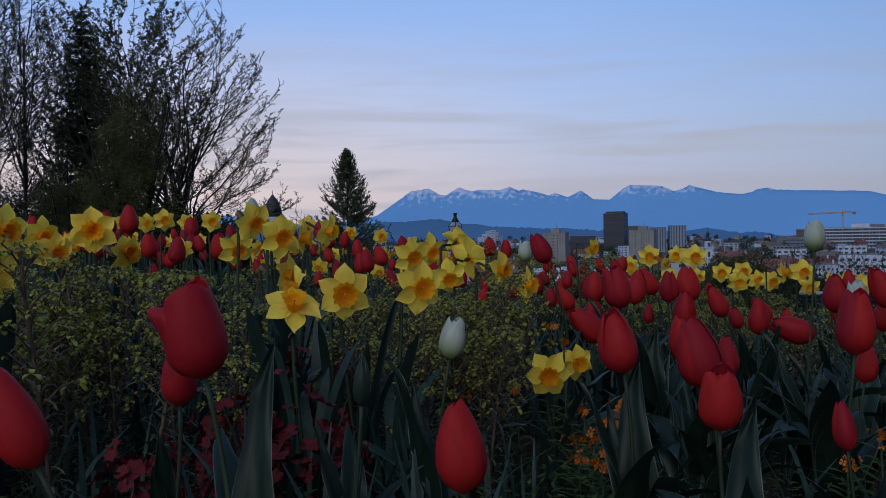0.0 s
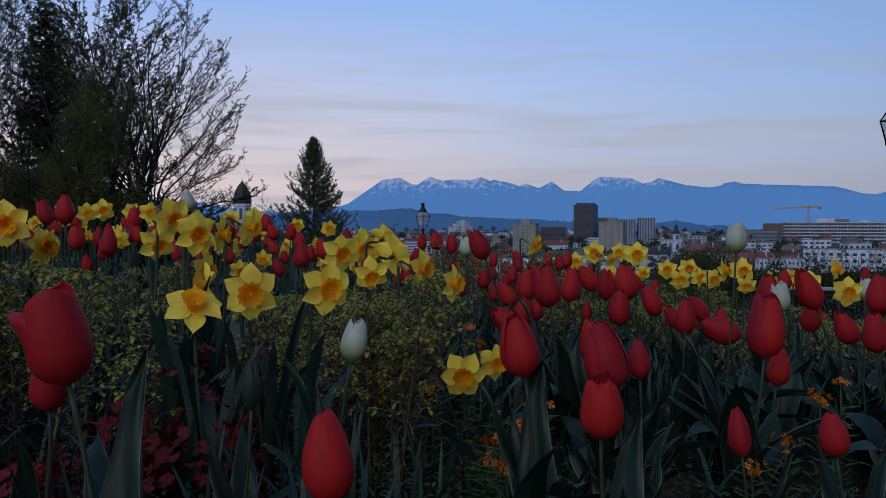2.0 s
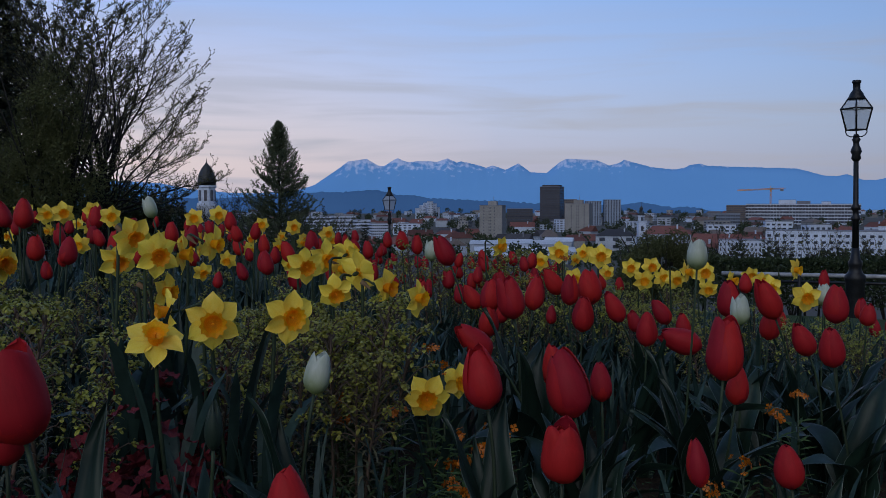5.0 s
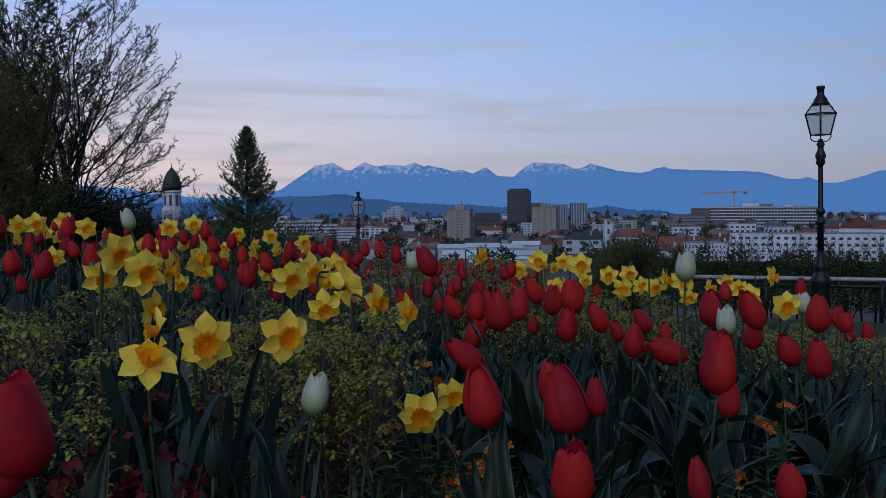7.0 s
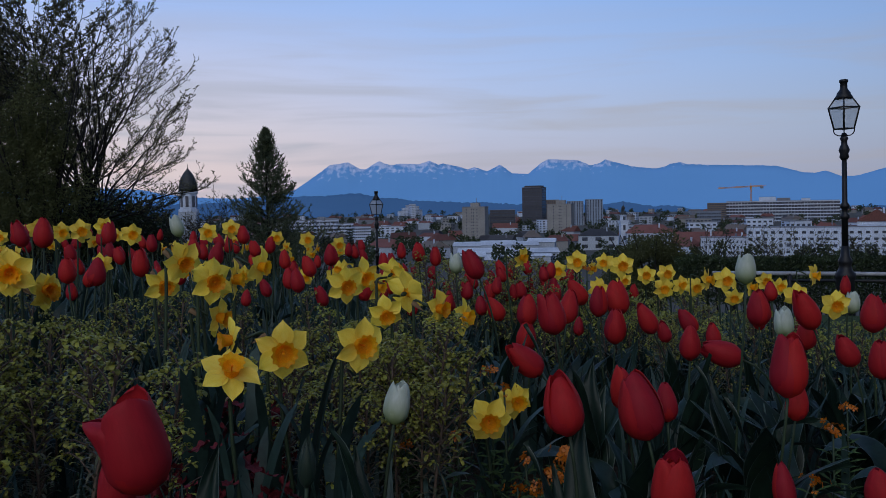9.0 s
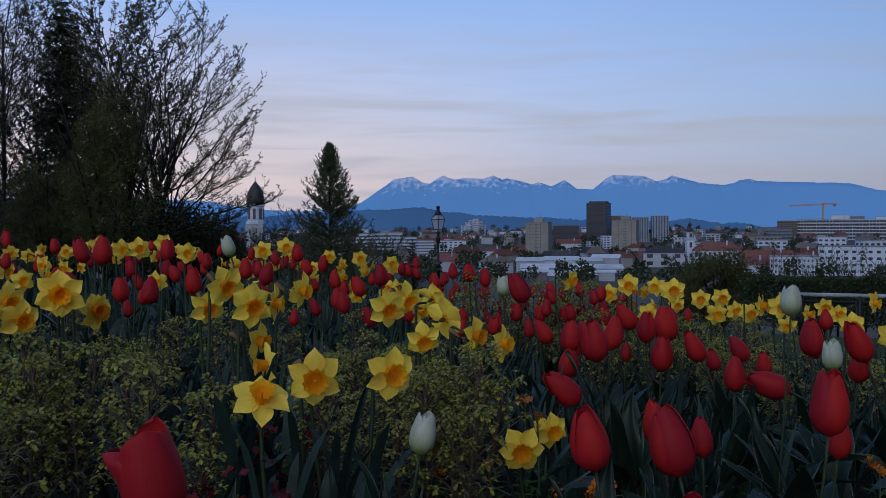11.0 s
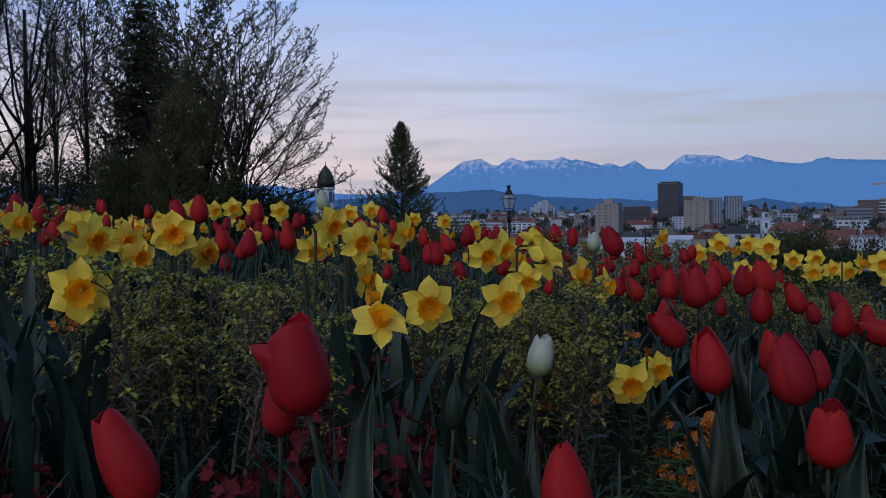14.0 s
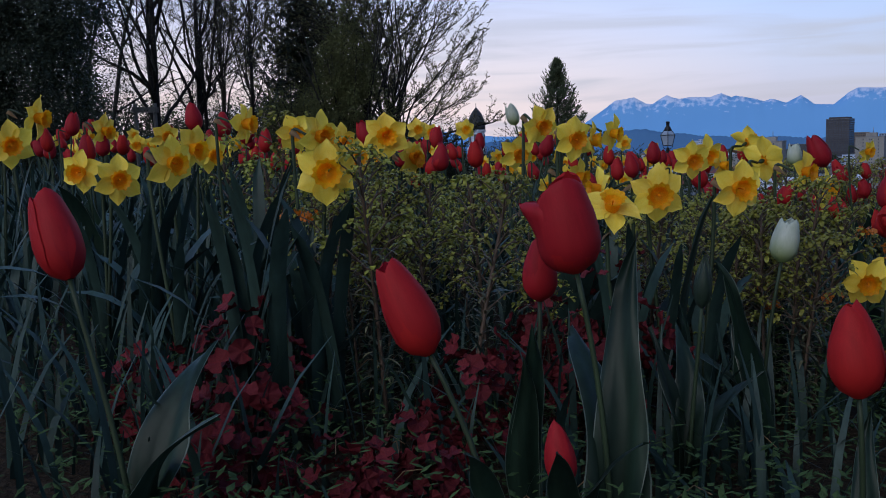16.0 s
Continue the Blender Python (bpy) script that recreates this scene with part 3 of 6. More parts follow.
def tulip(x, y, z, height, lean, kind, leaves=2, label=""):
    """A tulip whose cup's middle is at x, y, z; lean: degrees that the cup tips to its side."""
    height *= 0.86 if y > 2 and x < 0.3 else 0.93 if y > 1.8 else 1.0
    lean += rng.uniform(-6, 6)
    axis = Matrix.Rotation(radians(lean), 3, "Y") @ Matrix.Rotation(radians(rng.uniform(-8, 8)), 3, "X") @ Vector((0, 0, 1))
    mid = Vector((x, y, z))
    foot = mid - axis * height * 0.5
    bx, by = x - 0.20 * math.sin(radians(lean)) + rng.uniform(-0.02, 0.02), y + rng.uniform(-0.015, 0.015)
    base = Vector((bx, by, ground_height(bx, by) - 0.01))
    word = {"closed": "red tulip with closed petals on a green stem in the bed", "open": "large open red tulip on a green stem in the bed", "slim": "tall slender red tulip with closed petals beside the path", "goblet": "wide open red tulip with one petal bent outwards", "bud": "small red tulip bud low over its broad leaves", "white": "white tulip with greenish petals on a tall green stem", "green": "closed green tulip bud on a short stem"}[kind]
    t = thing("tulip", base, label or word, "tulip", "white tulips in the bed" if kind == "white" else "tulip buds in the bed" if kind == "green" else "red tulips in the bed")
    rel = foot - base
    long = max(0.05, rel.length)
    path = bezier(Vector((0, 0, 0)), Vector((0, 0, long * 0.4)), rel - axis * long * 0.33, rel + axis * height * 0.02, 9)
    r = 0.0022 + height * 0.009
    part("stem", Shape().tube(path, [r * 1.15 - 0.25 * r * i / 9 for i in range(10)], 6).mesh("stem", STEM), t)
    turn = Vector((0, 0, 1)).rotation_difference(axis).to_matrix().to_4x4()
    spin = 178 if kind in ("open", "goblet") else rng.uniform(0, 120)
    loose = 0.25 if kind == "goblet" else 1.0
    shape = "blunt" if kind == "closed" and rng.random() < 0.45 else kind
    wide = rng.uniform(0.84, 1.0)
    wide *= {"bud": 0.82, "slim": 0.76 / wide, "green": 0.54, "open": 1.06, "goblet": 1.02 / wide}.get(kind, 1.0)
    for i in range(6):
        data = PETALS[shape][i % 2]
        if kind in ("open", "goblet") and i == 0:
            data = PETALS[kind][2]
        m = Matrix.Translation(rel) @ turn @ Matrix.Rotation(radians(spin + i * 60 + rng.uniform(-12, 12) * loose), 4, "Z") @ Matrix.Rotation(radians(rng.uniform(-2.5, 3) * loose), 4, "Y") @ Matrix.Diagonal((height * wide, height * wide * rng.uniform(0.94, 1.06), height * rng.uniform(0.92, 1.04) * (0.88 if kind == "goblet" and i == 0 else 1.0), 1))
        part("petal", data, t, m)
    for i in range(leaves):
        k = rng.uniform(0.85, 1.15) * min(1.15, max(0.75, long / 0.33)) * (1.15 if y < 2.4 else 1.0)
        wide_leaf = k * (0.72 if y < 1.3 and x < 0.1 else 0.95)
        # the nearest plants carry their leaves broad side on to the path
        turn_leaf = rng.choice((90, 270)) + rng.gauss(0, 32) if y < 1.15 else rng.uniform(0, 360)
        m = Matrix.Rotation(radians(turn_leaf), 4, "Z") @ Matrix.Translation((0.006, 0, 0)) @ Matrix.Diagonal((k, wide_leaf, k, 1))
        part("leaf", rng.choice(TULIP_LEAVES[:3] if y < 1.5 and x < 0.1 else TULIP_LEAVES), t, m)
    return t


def tepal(twist, cup):
    """A broad pointed tepal along +x, keeled down its middle and a little twisted."""

    def at(u, v):
        s = u * 2 - 1
        w = 0.355 * math.sin(math.pi * min(1, v ** 0.86)) ** 0.8 * (1 - 0.4 * smooth01(0.7, 1.0, v)) + 0.004
        z = -0.16 * v * v + 0.12 * v + cup * s * s * w * 1.5 + 0.06 * math.sin(v * 4 + twist) * s * v
        z += 0.03 * math.exp(-(s * 4) ** 2) * v - 0.05 * smooth01(0.75, 1.0, v) * math.sin(twist)
        return (0.13 + 0.87 * v, s * w, z)

    return Shape().grid(at, 8, 10)


TEPALS = [tepal(t, c).mesh("tepal", YELLOW) for t, c in ((0.0, 0.14), (1.6, 0.05), (3.3, 0.24), (4.6, -0.14), (2.4, 0.3))]


def corona_shape():
    def at(u, v):
        a = u * math.tau
        frill = 1 + 0.09 * max(0, v - 0.66) / 0.34 * math.sin(11 * a + 0.6 * math.sin(3 * a)) + 0.06 * max(0, v - 0.5) * math.sin(5 * a + 1)
        r = (0.20 + 0.10 * v ** 0.6 + 0.11 * max(0, v - 0.66) / 0.34) * frill
        return (r * math.cos(a), r * math.sin(a), 0.58 * v - 0.03 * max(0, v - 0.8) * 5 + 0.02 * v ** 4 * math.sin(7 * a))

    s = Shape().grid(at, 44, 9, closed=True)
    s.lathe(((0.02, 0.10), (0.10, 0.12), (0.19, 0.18), (0.25, 0.28), (0.285, 0.38)), 24, cap=False)
    return s


CORONA = corona_shape().mesh("trumpet", TRUMPET)
PISTIL = Shape().lathe(((0.03, 0.0), (0.025, 0.34), (0.05, 0.38), (0.03, 0.41)), 6).mesh("pistil", TRUMPET)
OVARY = Shape().lathe(((0.05, -0.02), (0.09, -0.12), (0.10, -0.22), (0.07, -0.32), (0.05, -0.4)), 8).mesh("ovary", STEM)
SPATHE_MESH = Shape().grid(lambda u, v: ((0.007 * (1 - v) + 0.001) * math.cos(u * 3.4), (0.007 * (1 - v) + 0.001) * math.sin(u * 3.4), 0.028 * v), 6, 6).mesh("spathe", SPATHE)


def daffodil(x, y, z, width, yaw, pitch, leaves=3, label=""):
    """A daffodil with the middle of its star at x, y, z; yaw: degrees that it faces towards +x, pitch: down."""
    cp = math.cos(radians(pitch))
    face = Vector((math.sin(radians(yaw)) * cp, -math.cos(radians(yaw)) * cp, -math.sin(radians(pitch))))
    c = Vector((x, y, z))
    R = width * (0.56 if y < 2.5 else 0.5)
    back = c - face * R * 0.62
    bx, by = back.x - face.x * 0.02 + rng.uniform(-0.03, 0.03), back.y - face.y * 0.02 + rng.uniform(-0.02, 0.02)
    base = Vector((bx, by, ground_height(bx, by) - 0.01))
    t = thing("daffodil", base, label or "yellow daffodil with an orange trumpet on a bent green stem", "daffodil", "yellow daffodils in the bed")
    rel = back - base
    top = rel - face * 0.035 + Vector((0, 0, 0.012))
    path = bezier(Vector((0, 0, 0)), Vector((0.0, 0.0, rel.z * 0.4)), top - Vector((0, 0, rel.z * 0.35)), top - Vector((0, 0, 0.012)), 7)[:-1] + bezier(top - Vector((0, 0, 0.012)), top + Vector((0, 0, 0.006)), rel - face * 0.02 + Vector((0, 0, 0.008)), rel + face * 0.004, 5)
    part("stem", Shape().tube(path, [0.0042 - 0.0016 * i / (len(path) - 1) for i in range(len(path))], 6).mesh("stem", STEM), t)
    turn = face.to_track_quat("Z", "Y").to_matrix().to_4x4()
    at = Matrix.Translation(c - base) @ turn
    spin = rng.uniform(0, 60) if rng.random() < 0.5 else rng.choice((30, 90)) + rng.uniform(-6, 6)
    for i in range(6):
        k = R * rng.uniform(0.94, 1.04)
        m = at @ Matrix.Rotation(radians(spin + i * 60 + rng.uniform(-4, 4)), 4, "Z") @ Matrix.Translation((0, 0, 0.03 * R * (i % 2))) @ Matrix.Rotation(radians(rng.uniform(-12, 12)), 4, "Y") @ Matrix.Rotation(radians(rng.uniform(-9, 9)), 4, "X") @ Matrix.Diagonal((k, k * rng.uniform(0.92, 1.1), k, 1))
        part("tepal", rng.choice(TEPALS), t, m)
    k = R * rng.uniform(0.92, 1.04)
    cup = part("trumpet", CORONA, t, at @ Matrix.Rotation(rng.uniform(0, 6), 4, "Z") @ Matrix.Diagonal((k, k, k, 1)), "frilled orange trumpet")
    if y < 3.0:
        part("pistil", PISTIL, cup)
        part("ovary", OVARY, t, at @ Matrix.Diagonal((R, R, R, 1)))
        part("spathe", SPATHE_MESH, t, Matrix.Translation(top - Vector((0, 0, 0.01))) @ face.to_track_quat("Z", "Y").to_matrix().to_4x4() @ Matrix.Rotation(radians(25), 4, "X"), "papery brown sheath")
    for i in range(leaves):
        k = rng.uniform(0.85, 1.12)
        m = Matrix.Rotation(rng.uniform(0, math.tau), 4, "Z") @ Matrix.Translation((rng.uniform(0.005, 0.02), 0, 0)) @ Matrix.Diagonal((k, k * (1.5 if y < 1.6 else 1.1), k, 1))
        part("leaf", rng.choice(DAFF_LEAVES), t, m)
    return t


TAKEN = []


def plant_tulips(rows, leaves=3):
    for x, y, z, h, lean, kind in rows:
        tulip(x, y, z, h, lean, kind, leaves + (-1 if y < 1.3 and x < 0.1 else 1 if y < 1.3 else 0) + (4 if y < 2.0 and x > 0.1 else 2 if y < 2.4 and x > 0.1 else 0))
        TAKEN.append((x, y))


def plant_daffodils(rows, leaves=4):
    for x, y, z, w, yaw, pitch in rows:
        daffodil(x, y, z, w, yaw, pitch, leaves)
        TAKEN.append((x, y))


# cup middle, cup height, lean
plant_tulips([
    (0.317, 2.86, 0.502, 0.117, -22, "closed"), (0.450, 3.30, 0.305, 0.109, -25, "closed"), (0.410, 2.44, 0.326, 0.097, 0, "closed"),
    (0.447, 2.27, 0.409, 0.122, -5, "open"), (0.416, 2.45, 0.395, 0.094, 0, "closed"), (0.567, 2.60, 0.386, 0.110, 5, "closed"),
    (0.734, 3.20, 0.368, 0.115, -32, "closed"), (0.726, 2.87, 0.370, 0.112, 0, "closed"), (0.808, 2.95, 0.371, 0.131, -4, "closed"),
    (0.728, 2.68, 0.314, 0.123, 0, "closed"), (0.818, 2.66, 0.335, 0.109, -32, "closed"), (0.776, 2.18, 0.336, 0.097, 0, "closed"),
    (1.071, 3.00, 0.279, 0.104, -25, "closed"), (0.886, 2.25, 0.296, 0.120, -72, "closed"), (0.319, 1.95, 0.345, 0.105, -42, "closed"),
])
plant_tulips([
    (0.268, 1.34, 0.383, 0.098, -4, "closed"), (0.427, 1.47, 0.345, 0.116, -10, "closed"), (0.421, 1.55, 0.360, 0.082, -5, "closed"),
    (0.517, 1.60, 0.320, 0.071, 0, "closed"), (0.751, 1.60, 0.380, 0.118, 5, "open"), (0.816, 1.70, 0.289, 0.075, 5, "closed"),
    (1.207, 2.74, 0.348, 0.125, 0, "closed"), (1.138, 2.30, 0.395, 0.126, -20, "closed"), (1.189, 2.40, 0.314, 0.095, 0, "closed"),
    (1.323, 2.30, 0.380, 0.111, -5, "closed"), (1.108, 1.90, 0.332, 0.103, -8, "closed"), (1.140, 2.10, 0.318, 0.094, -28, "closed"),
    (1.744, 3.20, 0.368, 0.078, 0, "closed"), (0.330, 1.03, 0.352, 0.078, 0, "open"), (0.582, 1.27, 0.264, 0.072, 0, "bud"),
])
plant_tulips([
    (0.691, 3.00, 0.272, 0.070, 0, "closed"), (1.365, 3.00, 0.374, 0.075, 0, "closed"), (0.688, 1.20, 0.277, 0.067, -10, "closed"),
    (-1.117, 3.20, 0.619, 0.127, -3, "closed"), (-1.268, 3.40, 0.611, 0.117, -15, "closed"), (-1.115, 4.00, 0.593, 0.119, 0, "closed"),
    (-0.575, 4.20, 0.572, 0.106, 0, "closed"), (-0.158, 3.60, 0.500, 0.103, 0, "closed"), (-0.821, 2.50, 0.529, 0.082, 0, "closed"),
    (-0.800, 2.70, 0.512, 0.098, 0, "closed"), (-0.894, 3.30, 0.528, 0.077, -20, "closed"), (-0.825, 3.50, 0.564, 0.081, 0, "closed"),
    (-0.749, 3.00, 0.518, 0.108, -6, "closed"), (-0.614, 3.20, 0.552, 0.093, 0, "closed"), (-0.506, 3.00, 0.541, 0.095, 10, "closed"),
])
plant_tulips([
    (-0.280, 3.05, 0.456, 0.092, 0, "closed"), (-0.235, 3.40, 0.470, 0.098, -15, "closed"), (-0.395, 2.85, 0.410, 0.061, 0, "closed"),
    (-0.454, 3.60, 0.532, 0.081, -15, "closed"), (-0.433, 4.00, 0.529, 0.090, 10, "closed"), (-0.322, 3.40, 0.497, 0.085, 0, "closed"),
    (-0.936, 2.90, 0.439, 0.068, 0, "closed"), (-0.262, 0.92, 0.453, 0.104, -8, "goblet"), (-0.300, 0.99, 0.396, 0.073, -6, "closed"),
    (0.207, 3.90, 0.491, 0.102, 0, "closed"), (0.264, 3.70, 0.481, 0.097, 0, "closed"), (0.146, 4.20, 0.482, 0.089, 0, "closed"),
    (-0.414, 0.83, 0.379, 0.104, -22, "slim"), (-0.747, 0.75, 0.465, 0.095, -12, "slim"), (-0.265, 0.85, 0.229, 0.066, 0, "bud"),
])
plant_tulips([
    (0.019, 0.90, 0.332, 0.099, -3, "closed"), (-1.519, 2.50, 0.656, 0.100, -6, "closed"), (-2.003, 2.60, 0.654, 0.092, 0, "closed"),
    (-1.158, 2.20, 0.575, 0.079, 0, "closed"), (-1.471, 2.60, 0.632, 0.092, -10, "closed"), (-1.955, 2.40, 0.601, 0.086, 0, "closed"),
    (-1.617, 2.10, 0.566, 0.090, 0, "closed"), (-1.348, 2.50, 0.609, 0.094, 8, "closed"), (-1.762, 2.50, 0.580, 0.075, 0, "closed"),
    (-1.593, 3.00, 0.534, 0.084, 0, "closed"), (-1.127, 4.00, 0.597, 0.088, 0, "closed"), (-0.878, 2.90, 0.484, 0.079, 10, "closed"),
    (-0.781, 3.40, 0.452, 0.070, 0, "closed"), (-1.765, 2.40, 0.580, 0.080, 0, "closed"),
])
plant_tulips([
    (0.292, 3.15, 0.487, 0.091, -5, "white"), (0.985, 2.11, 0.391, 0.082, 0, "white"), (1.508, 2.73, 0.360, 0.079, 0, "white"),
    (0.821, 1.95, 0.536, 0.077, 0, "white"), (0.017, 1.36, 0.390, 0.066, 8, "white"), (-0.593, 2.82, 0.638, 0.079, -10, "white"),
])
# middle of the star, width, facing, nod
plant_daffodils([
    (-0.165, 1.49, 0.453, 0.090, 13, 4), (-0.039, 1.49, 0.461, 0.086, 28, 4), (-0.233, 1.39, 0.436, 0.089, 13, -52), (0.201, 1.69, 0.279, 0.083, 0, 6),
    (0.279, 1.85, 0.278, 0.075, 16, 6), (-0.723, 1.85, 0.568, 0.089, 21, 5), (-0.076, 2.26, 0.493, 0.093, 21, 10), (-0.034, 2.40, 0.504, 0.093, 35, 15),
    (0.004, 2.40, 0.476, 0.075, 59, 10), (0.064, 2.02, 0.493, 0.096, 147, -10), (0.037, 2.10, 0.531, 0.075, 138, -20), (0.198, 2.09, 0.428, 0.082, 56, 5),
    (0.123, 1.89, 0.471, 0.075, 53, 5), (0.016, 1.95, 0.456, 0.075, 9, 20), (-0.401, 1.89, 0.581, 0.082, 41, 15),
])
plant_daffodils([
    (-0.469, 2.03, 0.524, 0.081, 32, 20), (-0.322, 1.77, 0.550, 0.085, 34, 10), (-0.294, 1.85, 0.545, 0.075, 88, 0), (-0.257, 2.00, 0.561, 0.078, 68, 10),
    (-0.320, 1.82, 0.473, 0.075, 69, 10), (-0.261, 1.60, 0.458, 0.075, -67, 0), (-0.712, 2.01, 0.515, 0.077, 69, 5), (-0.635, 1.22, 0.508, 0.090, 23, 2),
    (-1.107, 1.43, 0.500, 0.084, 45, 4), (-1.192, 1.45, 0.515, 0.075, 0, 8), (-0.956, 1.35, 0.528, 0.087, 65, 10), (-1.050, 1.60, 0.552, 0.085, 74, 10),
    (-1.085, 1.75, 0.540, 0.075, 57, 10), (-0.985, 1.70, 0.600, 0.079, 87, 5), (-0.941, 1.87, 0.582, 0.082, 32, 5),
])
plant_daffodils([
    (-0.769, 1.55, 0.567, 0.089, 66, 5), (-0.813, 1.80, 0.558, 0.075, 59, 10), (-0.773, 1.77, 0.524, 0.076, 49, 5), (-0.730, 1.85, 0.570, 0.088, 22, 5),
    (-0.712, 2.00, 0.522, 0.075, 65, 5), (-1.616, 1.90, 0.641, 0.099, 97, 10), (-1.536, 1.70, 0.573, 0.099, 49, 5), (-1.762, 2.40, 0.622, 0.100, 83, 15),
    (-1.560, 2.40, 0.599, 0.080, 50, 10), (0.564, 3.40, 0.486, 0.091, 50, 10), (0.794, 3.80, 0.402, 0.088, -7, 5), (0.861, 3.73, 0.443, 0.100, -8, 5),
    (0.941, 3.80, 0.408, 0.075, 46, 5), (0.944, 3.35, 0.450, 0.100, -6, 5), (0.919, 3.50, 0.452, 0.082, -35, 5),
])
plant_daffodils([
    (1.245, 4.00, 0.358, 0.095, -13, 5), (1.337, 4.00, 0.362, 0.100, 1, 5), (1.151, 3.49, 0.347, 0.097, 1, 15), (1.294, 3.40, 0.385, 0.100, 49, 5),
    (1.327, 3.30, 0.389, 0.100, -2, 5), (1.802, 4.00, 0.317, 0.094, -5, 5), (1.774, 3.50, 0.382, 0.100, 43, 5), (1.436, 2.70, 0.356, 0.100, -13, 5),
    (0.813, 3.20, 0.378, 0.083, -5, 10), (1.082, 3.80, 0.352, 0.079, 4, 10), (1.260, 3.60, 0.347, 0.086, 20, 5), (1.286, 3.50, 0.346, 0.089, -1, 10),
    (1.234, 3.00, 0.357, 0.075, -13, 20), (1.406, 2.90, 0.367, 0.093, -11, 5), (1.680, 3.60, 0.329, 0.085, 5, 5),
])
plant_daffodils([
    (1.515, 3.50, 0.341, 0.086, 46, 5), (-1.052, 3.40, 0.616, 0.089, 27, 5), (-1.193, 4.20, 0.619, 0.092, 25, 5), (-0.822, 3.20, 0.605, 0.082, 24, 5),
    (-1.343, 3.80, 0.618, 0.090, 39, 5), (-0.698, 4.00, 0.587, 0.091, 9, 5), (-0.630, 4.20, 0.598, 0.095, 18, 5), (-1.186, 3.60, 0.609, 0.085, 38, 10),
    (-0.408, 4.00, 0.558, 0.075, 15, 5), (-0.286, 4.20, 0.541, 0.084, 14, 5), (-0.156, 4.60, 0.497, 0.092, 22, 5),
])


def free_spot(x, y, gap):
    return all((x - a) ** 2 + (y - b) ** 2 > gap * gap for a, b in TAKEN)


def drift(count, make, gap, area):
    """Scatters flowers over the rest of the bed."""
    made, tries = 0, 0
    while made < count and tries < count * 60:
        tries += 1
        az, r = rng.uniform(-43, 38), math.sqrt(rng.uniform(2.5 ** 2, 6.3 ** 2))
        x, y = r * math.sin(radians(az)), r * math.cos(radians(az))
        if area(x, y) and free_spot(x, y, gap):
            make(x, y)
            TAKEN.append((x, y))
            made += 1


def bed_end(x):
    """How far back the bed reaches."""
    return 5.6 - 0.55 * max(0.0, x) + 0.15 * max(0, -x)


def some_tulip(x, y):
    z = ground_height(x, y) + (rng.uniform(0.33, 0.47) if x < 0.1 else rng.uniform(0.29, 0.40))
    tulip(x, y, z, rng.uniform(0.078, 0.098) * (1.0 if x < 0.1 else 0.88), rng.uniform(-22, 12), rng.choice(("closed", "closed", "closed", "open")), 2 if y < 3.6 else 1 if y < 4.2 else 0)


def some_daffodil(x, y):
    z = ground_height(x, y) + rng.uniform(0.34, 0.44)
    daffodil(x, y, z, rng.uniform(0.078, 0.092), rng.gauss(20, 55) - math.degrees(math.atan2(x, y)), rng.uniform(-4, 26), 2)


drift(140, some_tulip, 0.13, lambda x, y: 2.7 < y < bed_end(x) and (x < 1.0 or y < 3.6) and noise.noise((x * 0.9, y * 0.9, 4)) > -0.25)
drift(30, some_tulip, 0.12, lambda x, y: 0.05 < x < 0.75 + 0.6 * rng.random() ** 2 and 3.3 < y < 5.0)
for i in range(24):
    az, y = rng.uniform(6.5, 13.5), rng.uniform(3.4, 4.7)
    x = y * math.tan(radians(az))
    tulip(x, y, 0.675 - y * math.tan(radians(rng.uniform(3.7, 5.6))), rng.uniform(0.066, 0.082), rng.uniform(-24, 14), "closed", 0)
drift(100, some_daffodil, 0.12, lambda x, y: 2.9 < y < bed_end(x) + 0.4 and (x < -0.1 or (x > 0.9 and rng.random() < 0.15)) and noise.noise((x * 1.1, y * 1.1, 9)) > -0.15)


# ---- spurge, heuchera, wallflowers, ground cover ----
def leaflet(s, p, d, up, length, width):
    """A narrow pointed leaf with a fold, from p along d."""
    d = d.normalized()
    side = d.cross(up)
    if side.length < 1e-4:
        side = d.orthogonal()
    side.normalize()
    nrm = side.cross(d)
    a, b, c = p + d * length * 0.45 + side * width - nrm * length * 0.02, p + d * length * 0.45 - side * width - nrm * length * 0.02, p + d * length + nrm * (-0.08 * length)
    mid = p + d * length * 0.5 + nrm * length * 0.05
    s.add((p, a, c, b, mid), ((0, 1, 4), (1, 2, 4), (2, 3, 4), (3, 0, 4)))


def speck(s, p, d, up, length, width):
    """A small folded leaf of two faces, for what stands farther off."""
    d = d.normalized()
    side = d.cross(up)
    if side.length < 1e-4:
        side = d.orthogonal()
    side.normalize()
    drop = side.cross(d) * length * 0.07
    s.add((p, p + d * length * 0.45 + side * width - drop, p + d * length, p + d * length * 0.5 - side * width - drop), ((0, 1, 2), (0, 2, 3)))


def curled(s, p, d, out, length, width, turn=3.1):
    """A small leaf that rises along d and rolls over outwards."""
    d, out = d.normalized(), out.normalized()
    side = d.cross(out).normalized()
    vs, q, n = [], p.copy(), 5
    for i in range(n + 1):
        a = turn * (i / n) ** 1.3
        w = width * (0.5, 0.9, 1.0, 1.0, 0.75, 0.2)[i]
        vs += [q + side * w, q - side * w]
        q = q + (d * math.cos(a) + out * math.sin(a)) * length / n
    s.add(vs, [(2 * i, 2 * i + 1, 2 * i + 3, 2 * i + 2) for i in range(n)])


